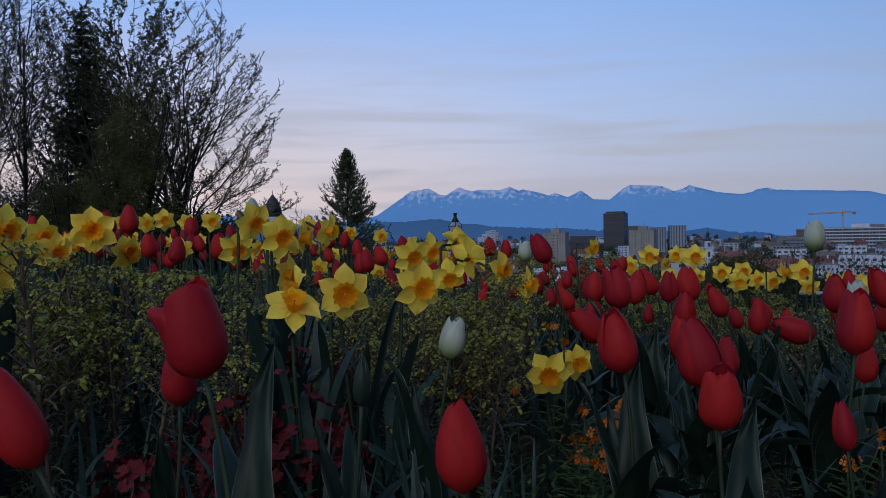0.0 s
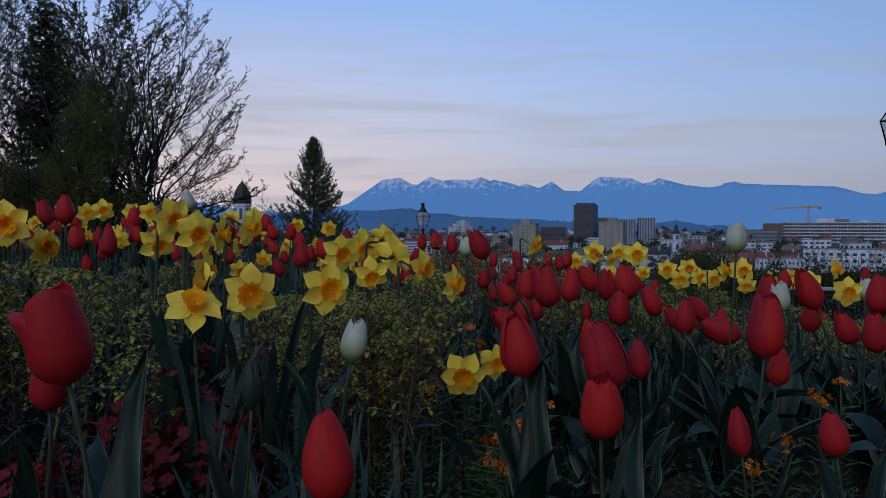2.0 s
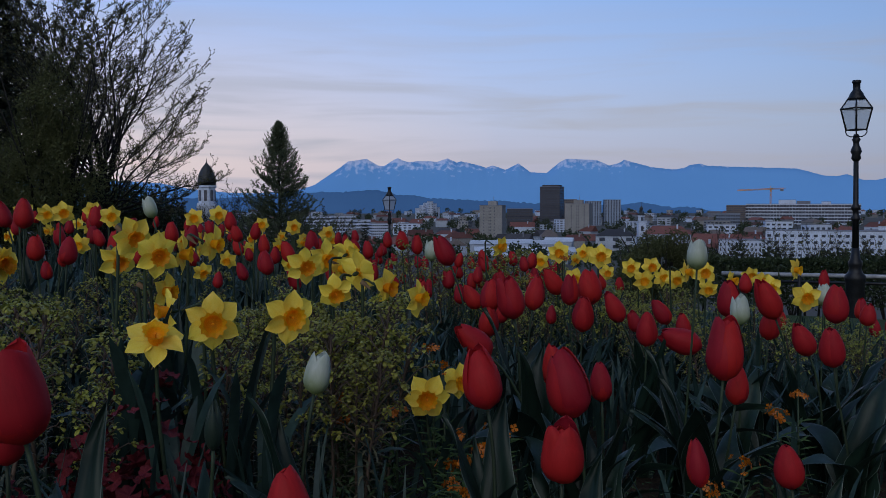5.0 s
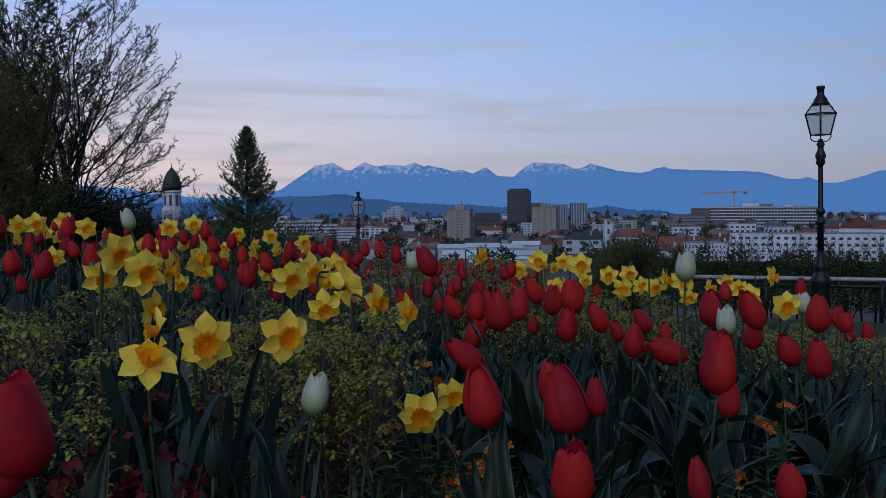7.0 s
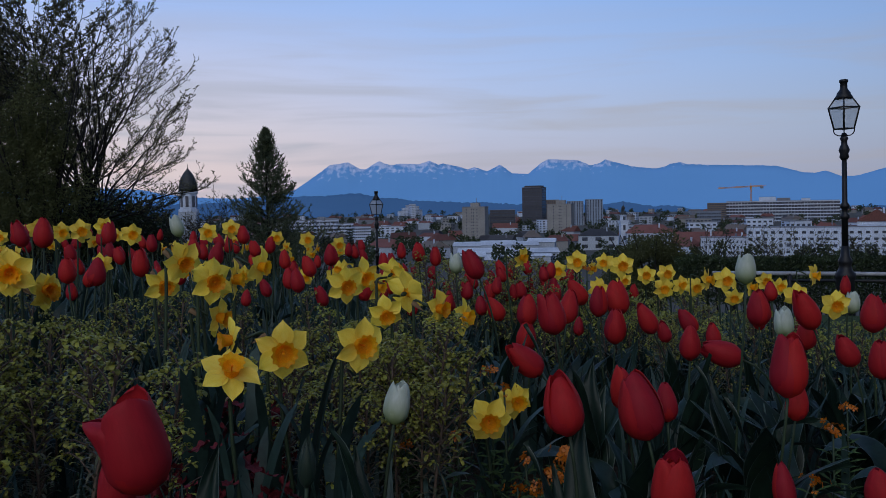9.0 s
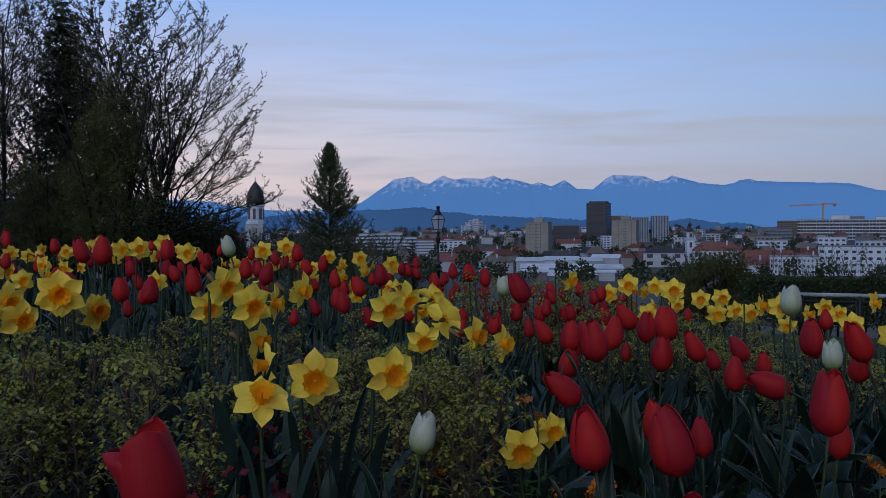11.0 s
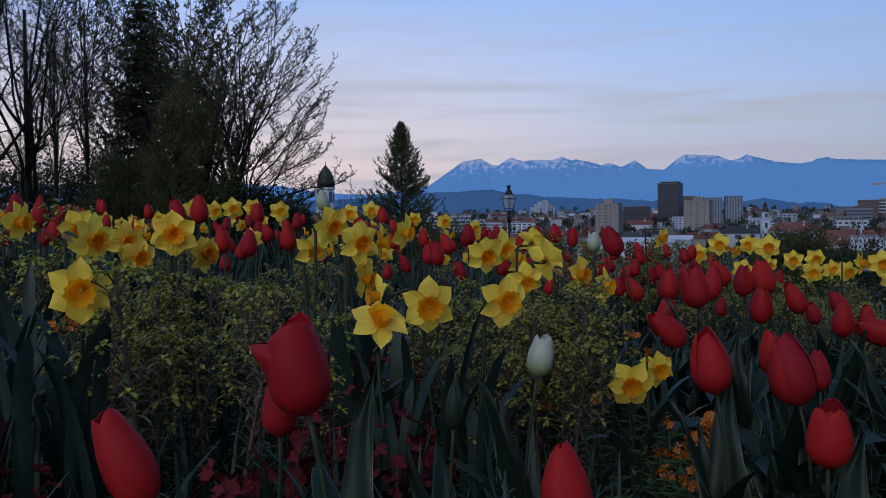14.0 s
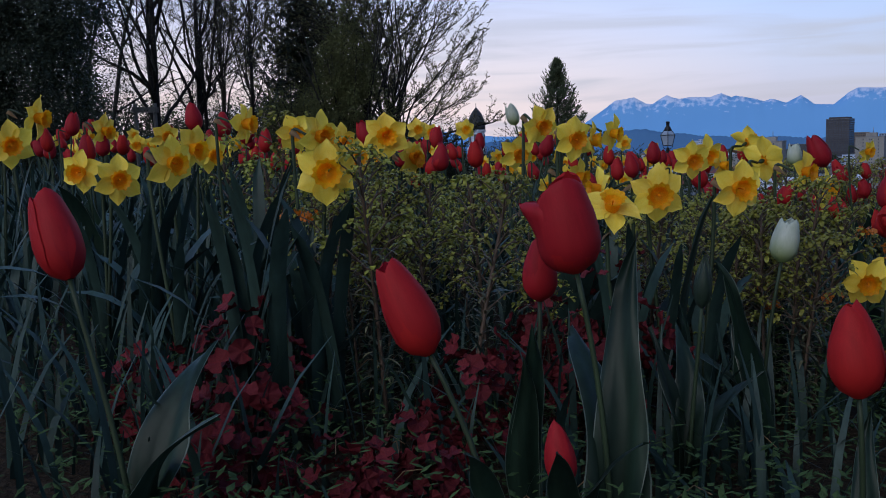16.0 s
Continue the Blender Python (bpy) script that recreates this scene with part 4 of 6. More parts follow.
def cup_bract(s, p, d, size):
    """A nodding flower: two or three arched lobes round a small nub."""
    d = d.normalized()
    u = d.orthogonal().normalized()
    w = d.cross(u)
    turn = size * 9000
    for i in range(3):
        a = turn + i * math.tau / 3
        g = u * math.cos(a) + w * math.sin(a)
        curled(s, p + g * size * 0.2, d * 0.5 + g + Vector((0, 0, 0.5)), g * 0.5 + d * 0.3 - Vector((0, 0, 0.8)), size * (2.6 if i % 2 else 2.0), size * 0.64, 2.7)
    s.add([p + u * size * 0.4, p - u * size * 0.4, p + w * size * 0.4, p + d * size * 0.9], [(0, 2, 3), (2, 1, 3), (1, 0, 3)])


def spurge_meshes(seed):
    """A leafy stem whose upper half is a column of nodding cups on short arching stalks."""
    r = random.Random(seed)
    stem, leaf, bract = Shape(), Shape(), Shape()
    H = r.uniform(0.33, 0.42)
    lean = Vector((r.uniform(-0.05, 0.05), r.uniform(-0.05, 0.05), H))
    path = bezier(Vector((0, 0, 0)), Vector((0, 0, H * 0.4)), lean * 0.75, lean, 8)
    stem.tube(path, [0.0038 - 0.0016 * i / 8 for i in range(9)], 5)

    def on(t):
        i = min(7, int(t * 8))
        return path[i].lerp(path[i + 1], t * 8 - i)

    for k in range(60):
        t = 0.06 + 0.60 * k / 60
        a = k * 2.4
        g = Vector((math.cos(a), math.sin(a), 0))
        curled(leaf, on(t), g + Vector((0, 0, r.uniform(0.2, 1.1))), g * 0.3 + Vector((0, 0, -1)), r.uniform(0.032, 0.054), r.uniform(0.0018, 0.0028), r.uniform(0.7, 1.9))
    for k in range(21):
        t = 0.46 + 0.52 * k / 21
        a = k * 2.4 + 1
        d = Vector((math.cos(a), math.sin(a), 0.25 + 0.7 * (t - 0.46))).normalized()
        p0 = on(t)
        L = r.uniform(0.030, 0.052) * (1.25 - 1.1 * (t - 0.46))
        p1 = p0 + d * L + Vector((0, 0, 0.42 * L))
        tip = p1 + d * 0.007 - Vector((0, 0, 0.003))
        stem.tube([p0, p0.lerp(p1, 0.6) + Vector((0, 0, 0.16 * L)), p1 + Vector((0, 0, 0.002)), tip], [0.0016, 0.0013, 0.0011, 0.0009], 4, False)
        g = Vector((math.cos(a + 1.3), math.sin(a + 1.3), 0.1))
        curled(bract, p0.lerp(p1, 0.6), Vector((0, 0, 0.7)) + g, g + Vector((0, 0, -0.3)), r.uniform(0.016, 0.024), r.uniform(0.0022, 0.0034))
        cup_bract(bract, tip, d, r.uniform(0.0048, 0.0068))
        for j in range(2 if t > 0.62 else 1):
            if r.random() < 0.85:
                e = (d + Vector((r.uniform(-1.1, 1.1), r.uniform(-1.1, 1.1), r.uniform(0.0, 0.9)))).normalized()
                p2 = p1 + e * r.uniform(0.010, 0.018)
                stem.tube([p1, p2], [0.0010, 0.0008], 3, False)
                cup_bract(bract, p2, e, r.uniform(0.0040, 0.0060))
    for k in range(12):
        a = k * 2.4
        cup_bract(bract, lean + Vector((math.cos(a), math.sin(a), 0)) * 0.009 * math.sqrt(k) + Vector((0, 0, r.uniform(0.002, 0.016))), Vector((math.cos(a), math.sin(a), 0.3)), r.uniform(0.0040, 0.0058))
    return stem.mesh("stem", SPURGE_STEM), leaf.mesh("leaves", SPURGE_LEAF, False), bract.mesh("flower_head", SPURGE_BRACT, False)


SPURGES = [spurge_meshes(s) for s in range(7)]


def spurge(x, y, k=1.0):
    base = Vector((x, y, ground_height(x, y) - 0.005))
    t = thing("spurge_plant", base, "spurge with narrow leaves, reddish stem and lime-green flower head", "plant", "spurge plants in the bed")
    stem, leaf, bract = rng.choice(SPURGES)
    m = Matrix.Rotation(rng.uniform(0, 6.28), 4, "Z") @ Matrix.Rotation(rng.uniform(-0.12, 0.12), 4, "X") @ Matrix.Diagonal((k, k, k, 1))
    part("stem", stem, t, m)
    tagged(part("foliage", leaf, t, m), kind="stuff")
    tagged(part("flower_head", bract, t, m), kind="stuff")


def spurge_patch(count, cx, cy, rx, ry, k0, k1, gap=0.045):
    made = []
    tries = 0
    while len(made) < count and tries < count * 30:
        tries += 1
        a, q = rng.uniform(0, math.tau), math.sqrt(rng.random())
        x, y = cx + rx * q * math.cos(a), cy + ry * q * math.sin(a)
        if all((x - u) ** 2 + (y - v) ** 2 > gap * gap for u, v in made):
            made.append((x, y))
            spurge(x, y, rng.uniform(k0, k1))


spurge_patch(16, -0.54, 1.52, 0.22, 0.27, 0.74, 1.12, 0.09)
spurge_patch(14, -0.05, 1.78, 0.2, 0.2, 0.74, 1.1, 0.085)
spurge_patch(16, -0.6, 2.65, 0.75, 0.38, 0.8, 1.0, 0.14)
spurge_patch(3, -0.98, 1.82, 0.08, 0.1, 1.2, 1.32, 0.07)
spurge_patch(12, 0.06, 1.85, 0.06, 0.25, 0.9, 1.08)
spurge_patch(12, -0.80, 2.15, 0.26, 0.3, 0.76, 0.98, 0.09)
spurge_patch(14, -0.10, 2.3, 0.16, 0.2, 0.82, 0.95, 0.06)
spurge_patch(44, 1.55, 3.3, 0.75, 0.7, 0.70, 0.92, 0.10)
spurge_patch(18, 2.1, 3.0, 0.5, 0.5, 0.75, 0.9, 0.12)
spurge_patch(8, -0.68, 1.62, 0.1, 0.12, 0.85, 0.98, 0.05)
tulip(-0.108, 1.18, 0.355, 0.072, 2, "green", 3)
spurge_patch(14, 0.35, 3.6, 0.45, 0.8, 0.75, 0.95, 0.12)
spurge_patch(24, 0.85, 3.5, 0.45, 0.65, 0.78, 0.98, 0.11)
spurge_patch(26, 0.6, 4.25, 0.5, 0.5, 1.0, 1.16, 0.11)
spurge_patch(12, 1.2, 4.0, 0.3, 0.4, 0.85, 1.0, 0.11)


def heuchera_leaf():
    def at(u, v):
        a = (u * 2 - 1) * 2.7
        r = v * (0.96 + 0.045 * v * math.cos(7 * a)) * (1.05 - 0.1 * abs(a) / 2.7)
        return (r * math.cos(a), r * math.sin(a), 0.11 * v * math.sin(7 * a + 1) * v + 0.22 * v * v - 0.14 * v * math.cos(3 * a))

    return Shape().grid(at, 42, 4)


HEUCHERA_LEAF = heuchera_leaf().mesh("leaf", HEUCHERA)


def heuchera(x, y, spread, top):
    base = Vector((x, y, ground_height(x, y) - 0.005))
    t = thing("heuchera_plant", base, "clump of dark red ruffled heuchera leaves on the soil", "plant", "heuchera clumps in the bed")
    for i in range(84):
        q, a = math.sqrt(rng.random()), rng.uniform(0, math.tau)
        k = rng.uniform(0.010, 0.019)
        p = (spread * q * math.cos(a), spread * q * math.sin(a), top * (1 - 0.6 * q * q) * rng.uniform(0.35, 1.0))
        m = Matrix.Translation(p) @ Matrix.Rotation(a, 4, "Z") @ Matrix.Rotation(rng.uniform(0.3, 1.3) * q + rng.uniform(-0.2, 0.9), 4, "Y") @ Matrix.Rotation(rng.uniform(0, 6), 4, "Z") @ Matrix.Diagonal((k, k, k, 1))
        part("leaf", HEUCHERA_LEAF, t, m)


for x, y, s, h in ((-0.74, 1.13, 0.12, 0.27), (-0.92, 1.2, 0.10, 0.17), (-0.69, 0.96, 0.09, 0.20), (-0.92, 1.6, 0.08, 0.22), (-0.45, 1.0, 0.09, 0.17), (-0.42, 1.2, 0.09, 0.24), (-0.34, 1.38, 0.09, 0.27), (-0.52, 0.93, 0.08, 0.14), (-0.30, 1.6, 0.13, 0.32), (-0.22, 1.32, 0.12, 0.33), (-0.21, 1.75, 0.06, 0.30)):
    heuchera(x, y, s, h)


def wallflower_mesh(seed):
    r = random.Random(seed)
    s = Shape()
    for k in range(12):
        c = Vector((r.gauss(0, 0.014), r.gauss(0, 0.014), r.gauss(0, 0.010)))
        d = (c + Vector((0, -0.015, 0.015))).normalized()
        u = d.orthogonal().normalized()
        w = d.cross(u)
        for j in range(4):
            a = j * math.pi / 2 + k
            e = u * math.cos(a) + w * math.sin(a)
            g = d.cross(e)
            L = 0.0115
            s.add((c, c + e * L * 0.7 + g * L * 0.45 + d * 0.001, c + e * L + d * 0.002, c + e * L * 0.7 - g * L * 0.45 + d * 0.001), ((0, 1, 2, 3),))
    return s.mesh("blossom", ORANGE, False)


WALLFLOWERS = [wallflower_mesh(s) for s in range(4)]
LOWLEAF = []
for sd in range(3):
    q = random.Random(sd)
    s = Shape()
    for k in range(40):
        a = k * 2.4
        leaflet(s, Vector((0, 0, 0.02 + 0.005 * k)), Vector((math.cos(a), math.sin(a), q.uniform(0, 0.7))), Vector((0, 0, 1)), q.uniform(0.03, 0.05), 0.005)
    LOWLEAF.append(s.mesh("leaves", LOW_LEAF, False))


def wallflower(x, y, z, k=1.0):
    base = Vector((x, y, ground_height(x, y) - 0.005))
    t = thing("wallflower", base, "low wallflower with a head of small orange blossoms", "flower", "orange wallflowers in the bed")
    h = max(0.08, z - base.z)
    part("stem", Shape().tube([(0, 0, 0), (0.004, 0, h * 0.5), (0, 0, h)], [0.003, 0.0026, 0.002], 5).mesh("stem", STEM), t)
    part("foliage", rng.choice(LOWLEAF), t, Matrix.Diagonal((1, 1, min(1.0, h / 0.24), 1)))
    part("blossom", rng.choice(WALLFLOWERS), t, pose(0, 0, h, 0, 0, rng.uniform(0, 360)) @ Matrix.Diagonal((k, k, k, 1)))


for x, y, z, k in (
    (0.938, 1.79, 0.213, 0.8), (1.058, 1.95, 0.219, 0.6), (0.214, 1.75, 0.365, 0.6), (0.233, 1.70, 0.341, 0.5), (0.333, 1.60, 0.239, 0.8), (0.301, 1.55, 0.218, 0.7), (0.259, 1.62, 0.220, 0.6), (0.255, 1.50, 0.209, 0.6), (0.746, 1.50, 0.199, 0.6), (0.301, 1.55, 0.219, 0.8), (0.331, 1.60, 0.226, 0.7),
    (-0.781, 1.50, 0.432, 0.7), (-0.819, 1.50, 0.424, 0.6), (-0.942, 1.90, 0.398, 0.6), (-1.033, 2.00, 0.376, 0.5), (0.034, 1.75, 0.267, 0.6), (0.044, 1.70, 0.238, 0.6), (0.240, 1.60, 0.174, 0.8), (0.237, 1.55, 0.148, 0.7), (0.283, 1.50, 0.173, 0.7), (0.260, 1.45, 0.171, 0.6), (0.688, 1.50, 0.154, 0.6), (0.796, 3.30, 0.452, 0.6), (0.141, 1.70, 0.251, 0.6),
):
    wallflower(x, y, z, k)


def leaf_clump(x, y):
    base = Vector((x, y, ground_height(x, y) - 0.01))
    t = thing("daffodil_clump", base, "clump of upright blue-green daffodil leaves without flowers", "plant", "daffodil leaf clumps in the bed")
    for i in range(10):
        k = rng.uniform(0.9, 1.22)
        m = Matrix.Translation((rng.gauss(0, 0.015), rng.gauss(0, 0.015), 0)) @ Matrix.Rotation(rng.uniform(0, math.tau), 4, "Z") @ Matrix.Diagonal((k, k * 1.6, k, 1))
        part("leaf", rng.choice(DAFF_LEAVES[:3]), t, m)


for x, y in ((-0.74, 1.18), (-0.67, 1.27), (-0.82, 1.36), (-0.31, 1.55), (-0.26, 1.74), (-0.34, 1.92), (-0.92, 1.58), (-1.06, 1.45)):
    leaf_clump(x, y)


def ground_cover():
    """Loose strap leaves and small leaves that fill the bed between the flowers."""
    q = random.Random(5)
    strap, low = Shape(), Shape()
    for i in range(12000):
        if i < 1600 and i % 2:
            continue
        az, r = q.uniform(-66, 62) if i % 4 == 0 else q.uniform(-46, 42), math.sqrt(q.uniform(0.62 ** 2, 6.2 ** 2)) if i > 1600 else q.uniform(0.62, 2.4)
        x, y = r * math.sin(radians(az)), r * math.cos(radians(az))
        if y > bed_end(x) + 0.5 or (x > 0.15 and y < 2.2 and q.random() < 0.8):
            continue
        z = ground_height(x, y) - 0.01
        h = (q.uniform(0.12, 0.30) if r < 2.2 else q.uniform(0.18, 0.34)) if r > 1.1 else q.uniform(0.06, 0.16)
        a, b = q.uniform(0, math.tau), q.uniform(0.1, 0.9)
        w = q.uniform(0.003, 0.007) if r < 2.2 else q.uniform(0.005, 0.012)
        c, s_ = math.cos(a), math.sin(a)
        pts = []
        for j in range(5):
            v = j / 4
            o = h * b * v * v * 0.7
            zz = z + h * v * (1 - 0.35 * b * v)
            ww = w * (1 - 0.85 * v ** 3)
            pts += [(x + c * o - s_ * ww, y + s_ * o + c * ww, zz), (x + c * o + s_ * ww, y + s_ * o - c * ww, zz)]
        strap.add(pts, [(2 * j, 2 * j + 1, 2 * j + 3, 2 * j + 2) for j in range(4)])
    for i in range(19000):
        az, r = q.uniform(-66, 62) if i % 4 == 0 else q.uniform(-46, 42), math.sqrt(q.uniform(0.6 ** 2, 4.5 ** 2)) if i > 12000 else q.uniform(0.6, 1.9)
        x, y = r * math.sin(radians(az)), r * math.cos(radians(az))
        z = ground_height(x, y) + (q.uniform(0.0, 0.13) if r < 1.9 else q.uniform(0.0, 0.09))
        a = q.uniform(0, math.tau)
        leaflet(low, Vector((x, y, z)), Vector((math.cos(a), math.sin(a), q.uniform(-0.1, 0.8))), Vector((0, 0, 1)), q.uniform(0.009, 0.024), q.uniform(0.002, 0.005))
    straw = Shape()
    for i in range(70):
        az, r = q.uniform(-46, 40), q.uniform(0.75, 1.5)
        x, y = r * math.sin(radians(az)), r * math.cos(radians(az))
        z, a = ground_height(x, y) + q.uniform(0.02, 0.10), q.uniform(0, math.tau)
        w, L = Vector((math.cos(a), math.sin(a), q.uniform(-0.1, 0.5))), q.uniform(0.03, 0.08)
        straw.tube([Vector((x, y, z)), Vector((x, y, z + 0.012)) + w * L * 0.5, Vector((x, y, z - 0.004)) + w * L], 0.0009, 3, False)
    tagged(new("dry_straw", straw.mesh("dry_straw", SPATHE)), "pale dry straw blades lying on the bed", "straw", kind="stuff")
    tagged(new("strap_foliage", strap.mesh("strap_foliage", DAFF_LEAF)), "dark blue-green strap leaves filling the flower bed", "foliage", kind="stuff")
    tagged(new("ground_cover", low.mesh("ground_cover", LOW_LEAF, False)), "small dark green leaves covering the soil", "foliage", kind="stuff")


ground_cover()


# ---- trees, shrubs and hedge of the park ----
def on_ground(az, dist):
    p = bearing(az, dist)
    p.z = ground_height(p.x, p.y) - 0.05
    return p


def grow(r, wood, leaves, p, d, length, radius, depth, last, up, leaf, leaf_size, droop=0.0, reach=1.0):
    """A branch with its side branches; leaves sit on the last twigs."""
    n = (11, 8, 5, 4, 3)[min(depth, 4)]
    pts, q, e = [p], p.copy(), d.normalized()
    bow = Vector((r.gauss(0, 0.09), r.gauss(0, 0.09), r.gauss(0, 0.04))) * (0.5 if depth == 0 else 1.0)
    for i in range(n):
        if r.random() < 0.25:
            bow = bow * -0.7 + Vector((r.gauss(0, 0.06), r.gauss(0, 0.06), 0)) * (0.5 if depth == 0 else 1.0)
        e = (e + bow * 5 / n + Vector((r.gauss(0, 0.045), r.gauss(0, 0.045), r.gauss(0, 0.04) + up * 0.8 / n - droop * (i / n) * 1.5 / n))).normalized()
        q = q + e * length / n
        pts.append(q.copy())
    sides = 7 if depth == 0 else 5 if depth == 1 else 3
    wood[min(depth, len(wood) - 1)].tube(pts, [max(0.0036, radius * (1 - 0.68 * i / n)) for i in range(n + 1)], sides, depth < 2)
    if depth >= last:
        for i in range(leaf):
            k = r.uniform(0.15, 1.0) * n
            i0 = min(n - 1, int(k))
            a = pts[i0].lerp(pts[i0 + 1], k - i0)
            v = Vector((r.gauss(0, 1), r.gauss(0, 1), r.gauss(0.4, 0.8)))
            speck(leaves, a, v, Vector((r.random(), r.random(), 1)), leaf_size * r.uniform(0.6, 1.3), leaf_size * r.uniform(0.2, 0.34))
        return
    kids = (7, 6, 6, 5)[min(depth, 3)]
    for i in range(kids):
        k = (0.25 + 0.75 * (i + r.random()) / kids) * n
        i0 = min(n - 1, int(k))
        a = pts[i0].lerp(pts[i0 + 1], k - i0)
        along = (pts[i0 + 1] - pts[i0]).normalized()
        side = along.orthogonal().normalized()
        side.rotate(Matrix.Rotation(r.uniform(0, math.tau), 3, along))
        e2 = along * r.uniform(0.55, 0.95) + side * r.uniform(0.55, 0.95)
        grow(r, wood, leaves, a, e2, length * r.uniform(0.42, 0.66) * (1.15 - 0.4 * k / n) * (reach if depth == 0 else 1.0), radius * 0.42, depth + 1, last, up, leaf, leaf_size, droop, reach)


def broadleaf(name, az, dist, height, stems, fan, label, seed, last=3, leaf=3, leaf_size=0.05, up=0.6, droop=0.0, lean=(0, 0), thick=0.012, mat=None, reach=0.8):
    """A tree or shrub with one or several stems, open twigs and young leaves."""
    r = random.Random(seed)
    t = thing(name, on_ground(az, dist), label, "tree" if name.endswith("tree") else "shrub", "bare spring trees" if name.endswith("tree") else "")
    trunk, leaves = Shape(), Shape()
    limbs = []
    for i in range(stems):
        a = math.tau * (i + r.random() * 0.5) / stems
        tilt = fan * r.uniform(0.5, 1.0) if stems > 1 else 0.05
        d = Vector((math.cos(a) * tilt + lean[0], math.sin(a) * tilt + lean[1], 1))
        limb, twig = Shape(), Shape()
        grow(r, [trunk, limb, twig], leaves, Vector((math.cos(a), math.sin(a), 0)) * height * 0.012 * (stems > 1), d, height * r.uniform(0.72, 0.9), height * thick * (1 if stems == 1 else 0.7), 0, last, up, leaf, leaf_size, droop, reach)
        limbs.append((limb, twig))
    part("trunk", trunk.mesh("trunk", BARK), t)
    for limb, twig in limbs:
        if limb.v:
            part("limb", limb.mesh("limb", BARK), t)
        if twig.v:
            tagged(part("crown", twig.mesh("crown", BARK), t), kind="stuff")
    tagged(part("foliage", leaves.mesh("foliage", mat or TWIG_LEAF, False), t), kind="stuff")
    return t


def twigs_on(r, twig, leaves, b, d, height, leaf, leaf_size, count=9):
    """Fine twigs with small leaves along the branch b."""
    for m in range(count):
        u = (0.15 + 0.85 * (m + r.random()) / count) * (len(b) - 1)
        i0 = min(len(b) - 2, int(u))
        c = b[i0].lerp(b[i0 + 1], u - i0)
        e = (d * 0.7 + Vector((r.gauss(0, 0.6), r.gauss(0, 0.6), r.gauss(0.35, 0.35)))).normalized()
        w = r.uniform(0.22, 0.5) * height * 0.05
        f = c + e * w + Vector((0, 0, 0.12 * w))
        twig.tube([c, c + e * w * 0.5, f], [0.0055, 0.0045, 0.0035], 3, False)
        for n in range(3):
            g = c.lerp(f, 0.35 + 0.3 * n)
            h = (e + Vector((r.gauss(0, 0.8), r.gauss(0, 0.8), r.gauss(0.4, 0.5)))).normalized()
            tw = g + h * w * r.uniform(0.25, 0.5)
            twig.tube([g, tw], [0.004, 0.003], 3, False)
            for o in range(leaf):
                speck(leaves, g.lerp(tw, r.uniform(0.3, 1)), Vector((r.gauss(0, 1), r.gauss(0, 1), r.gauss(0.4, 0.8))), Vector((r.random(), r.random(), 1)), leaf_size * r.uniform(0.6, 1.3), leaf_size * r.uniform(0.26, 0.42))


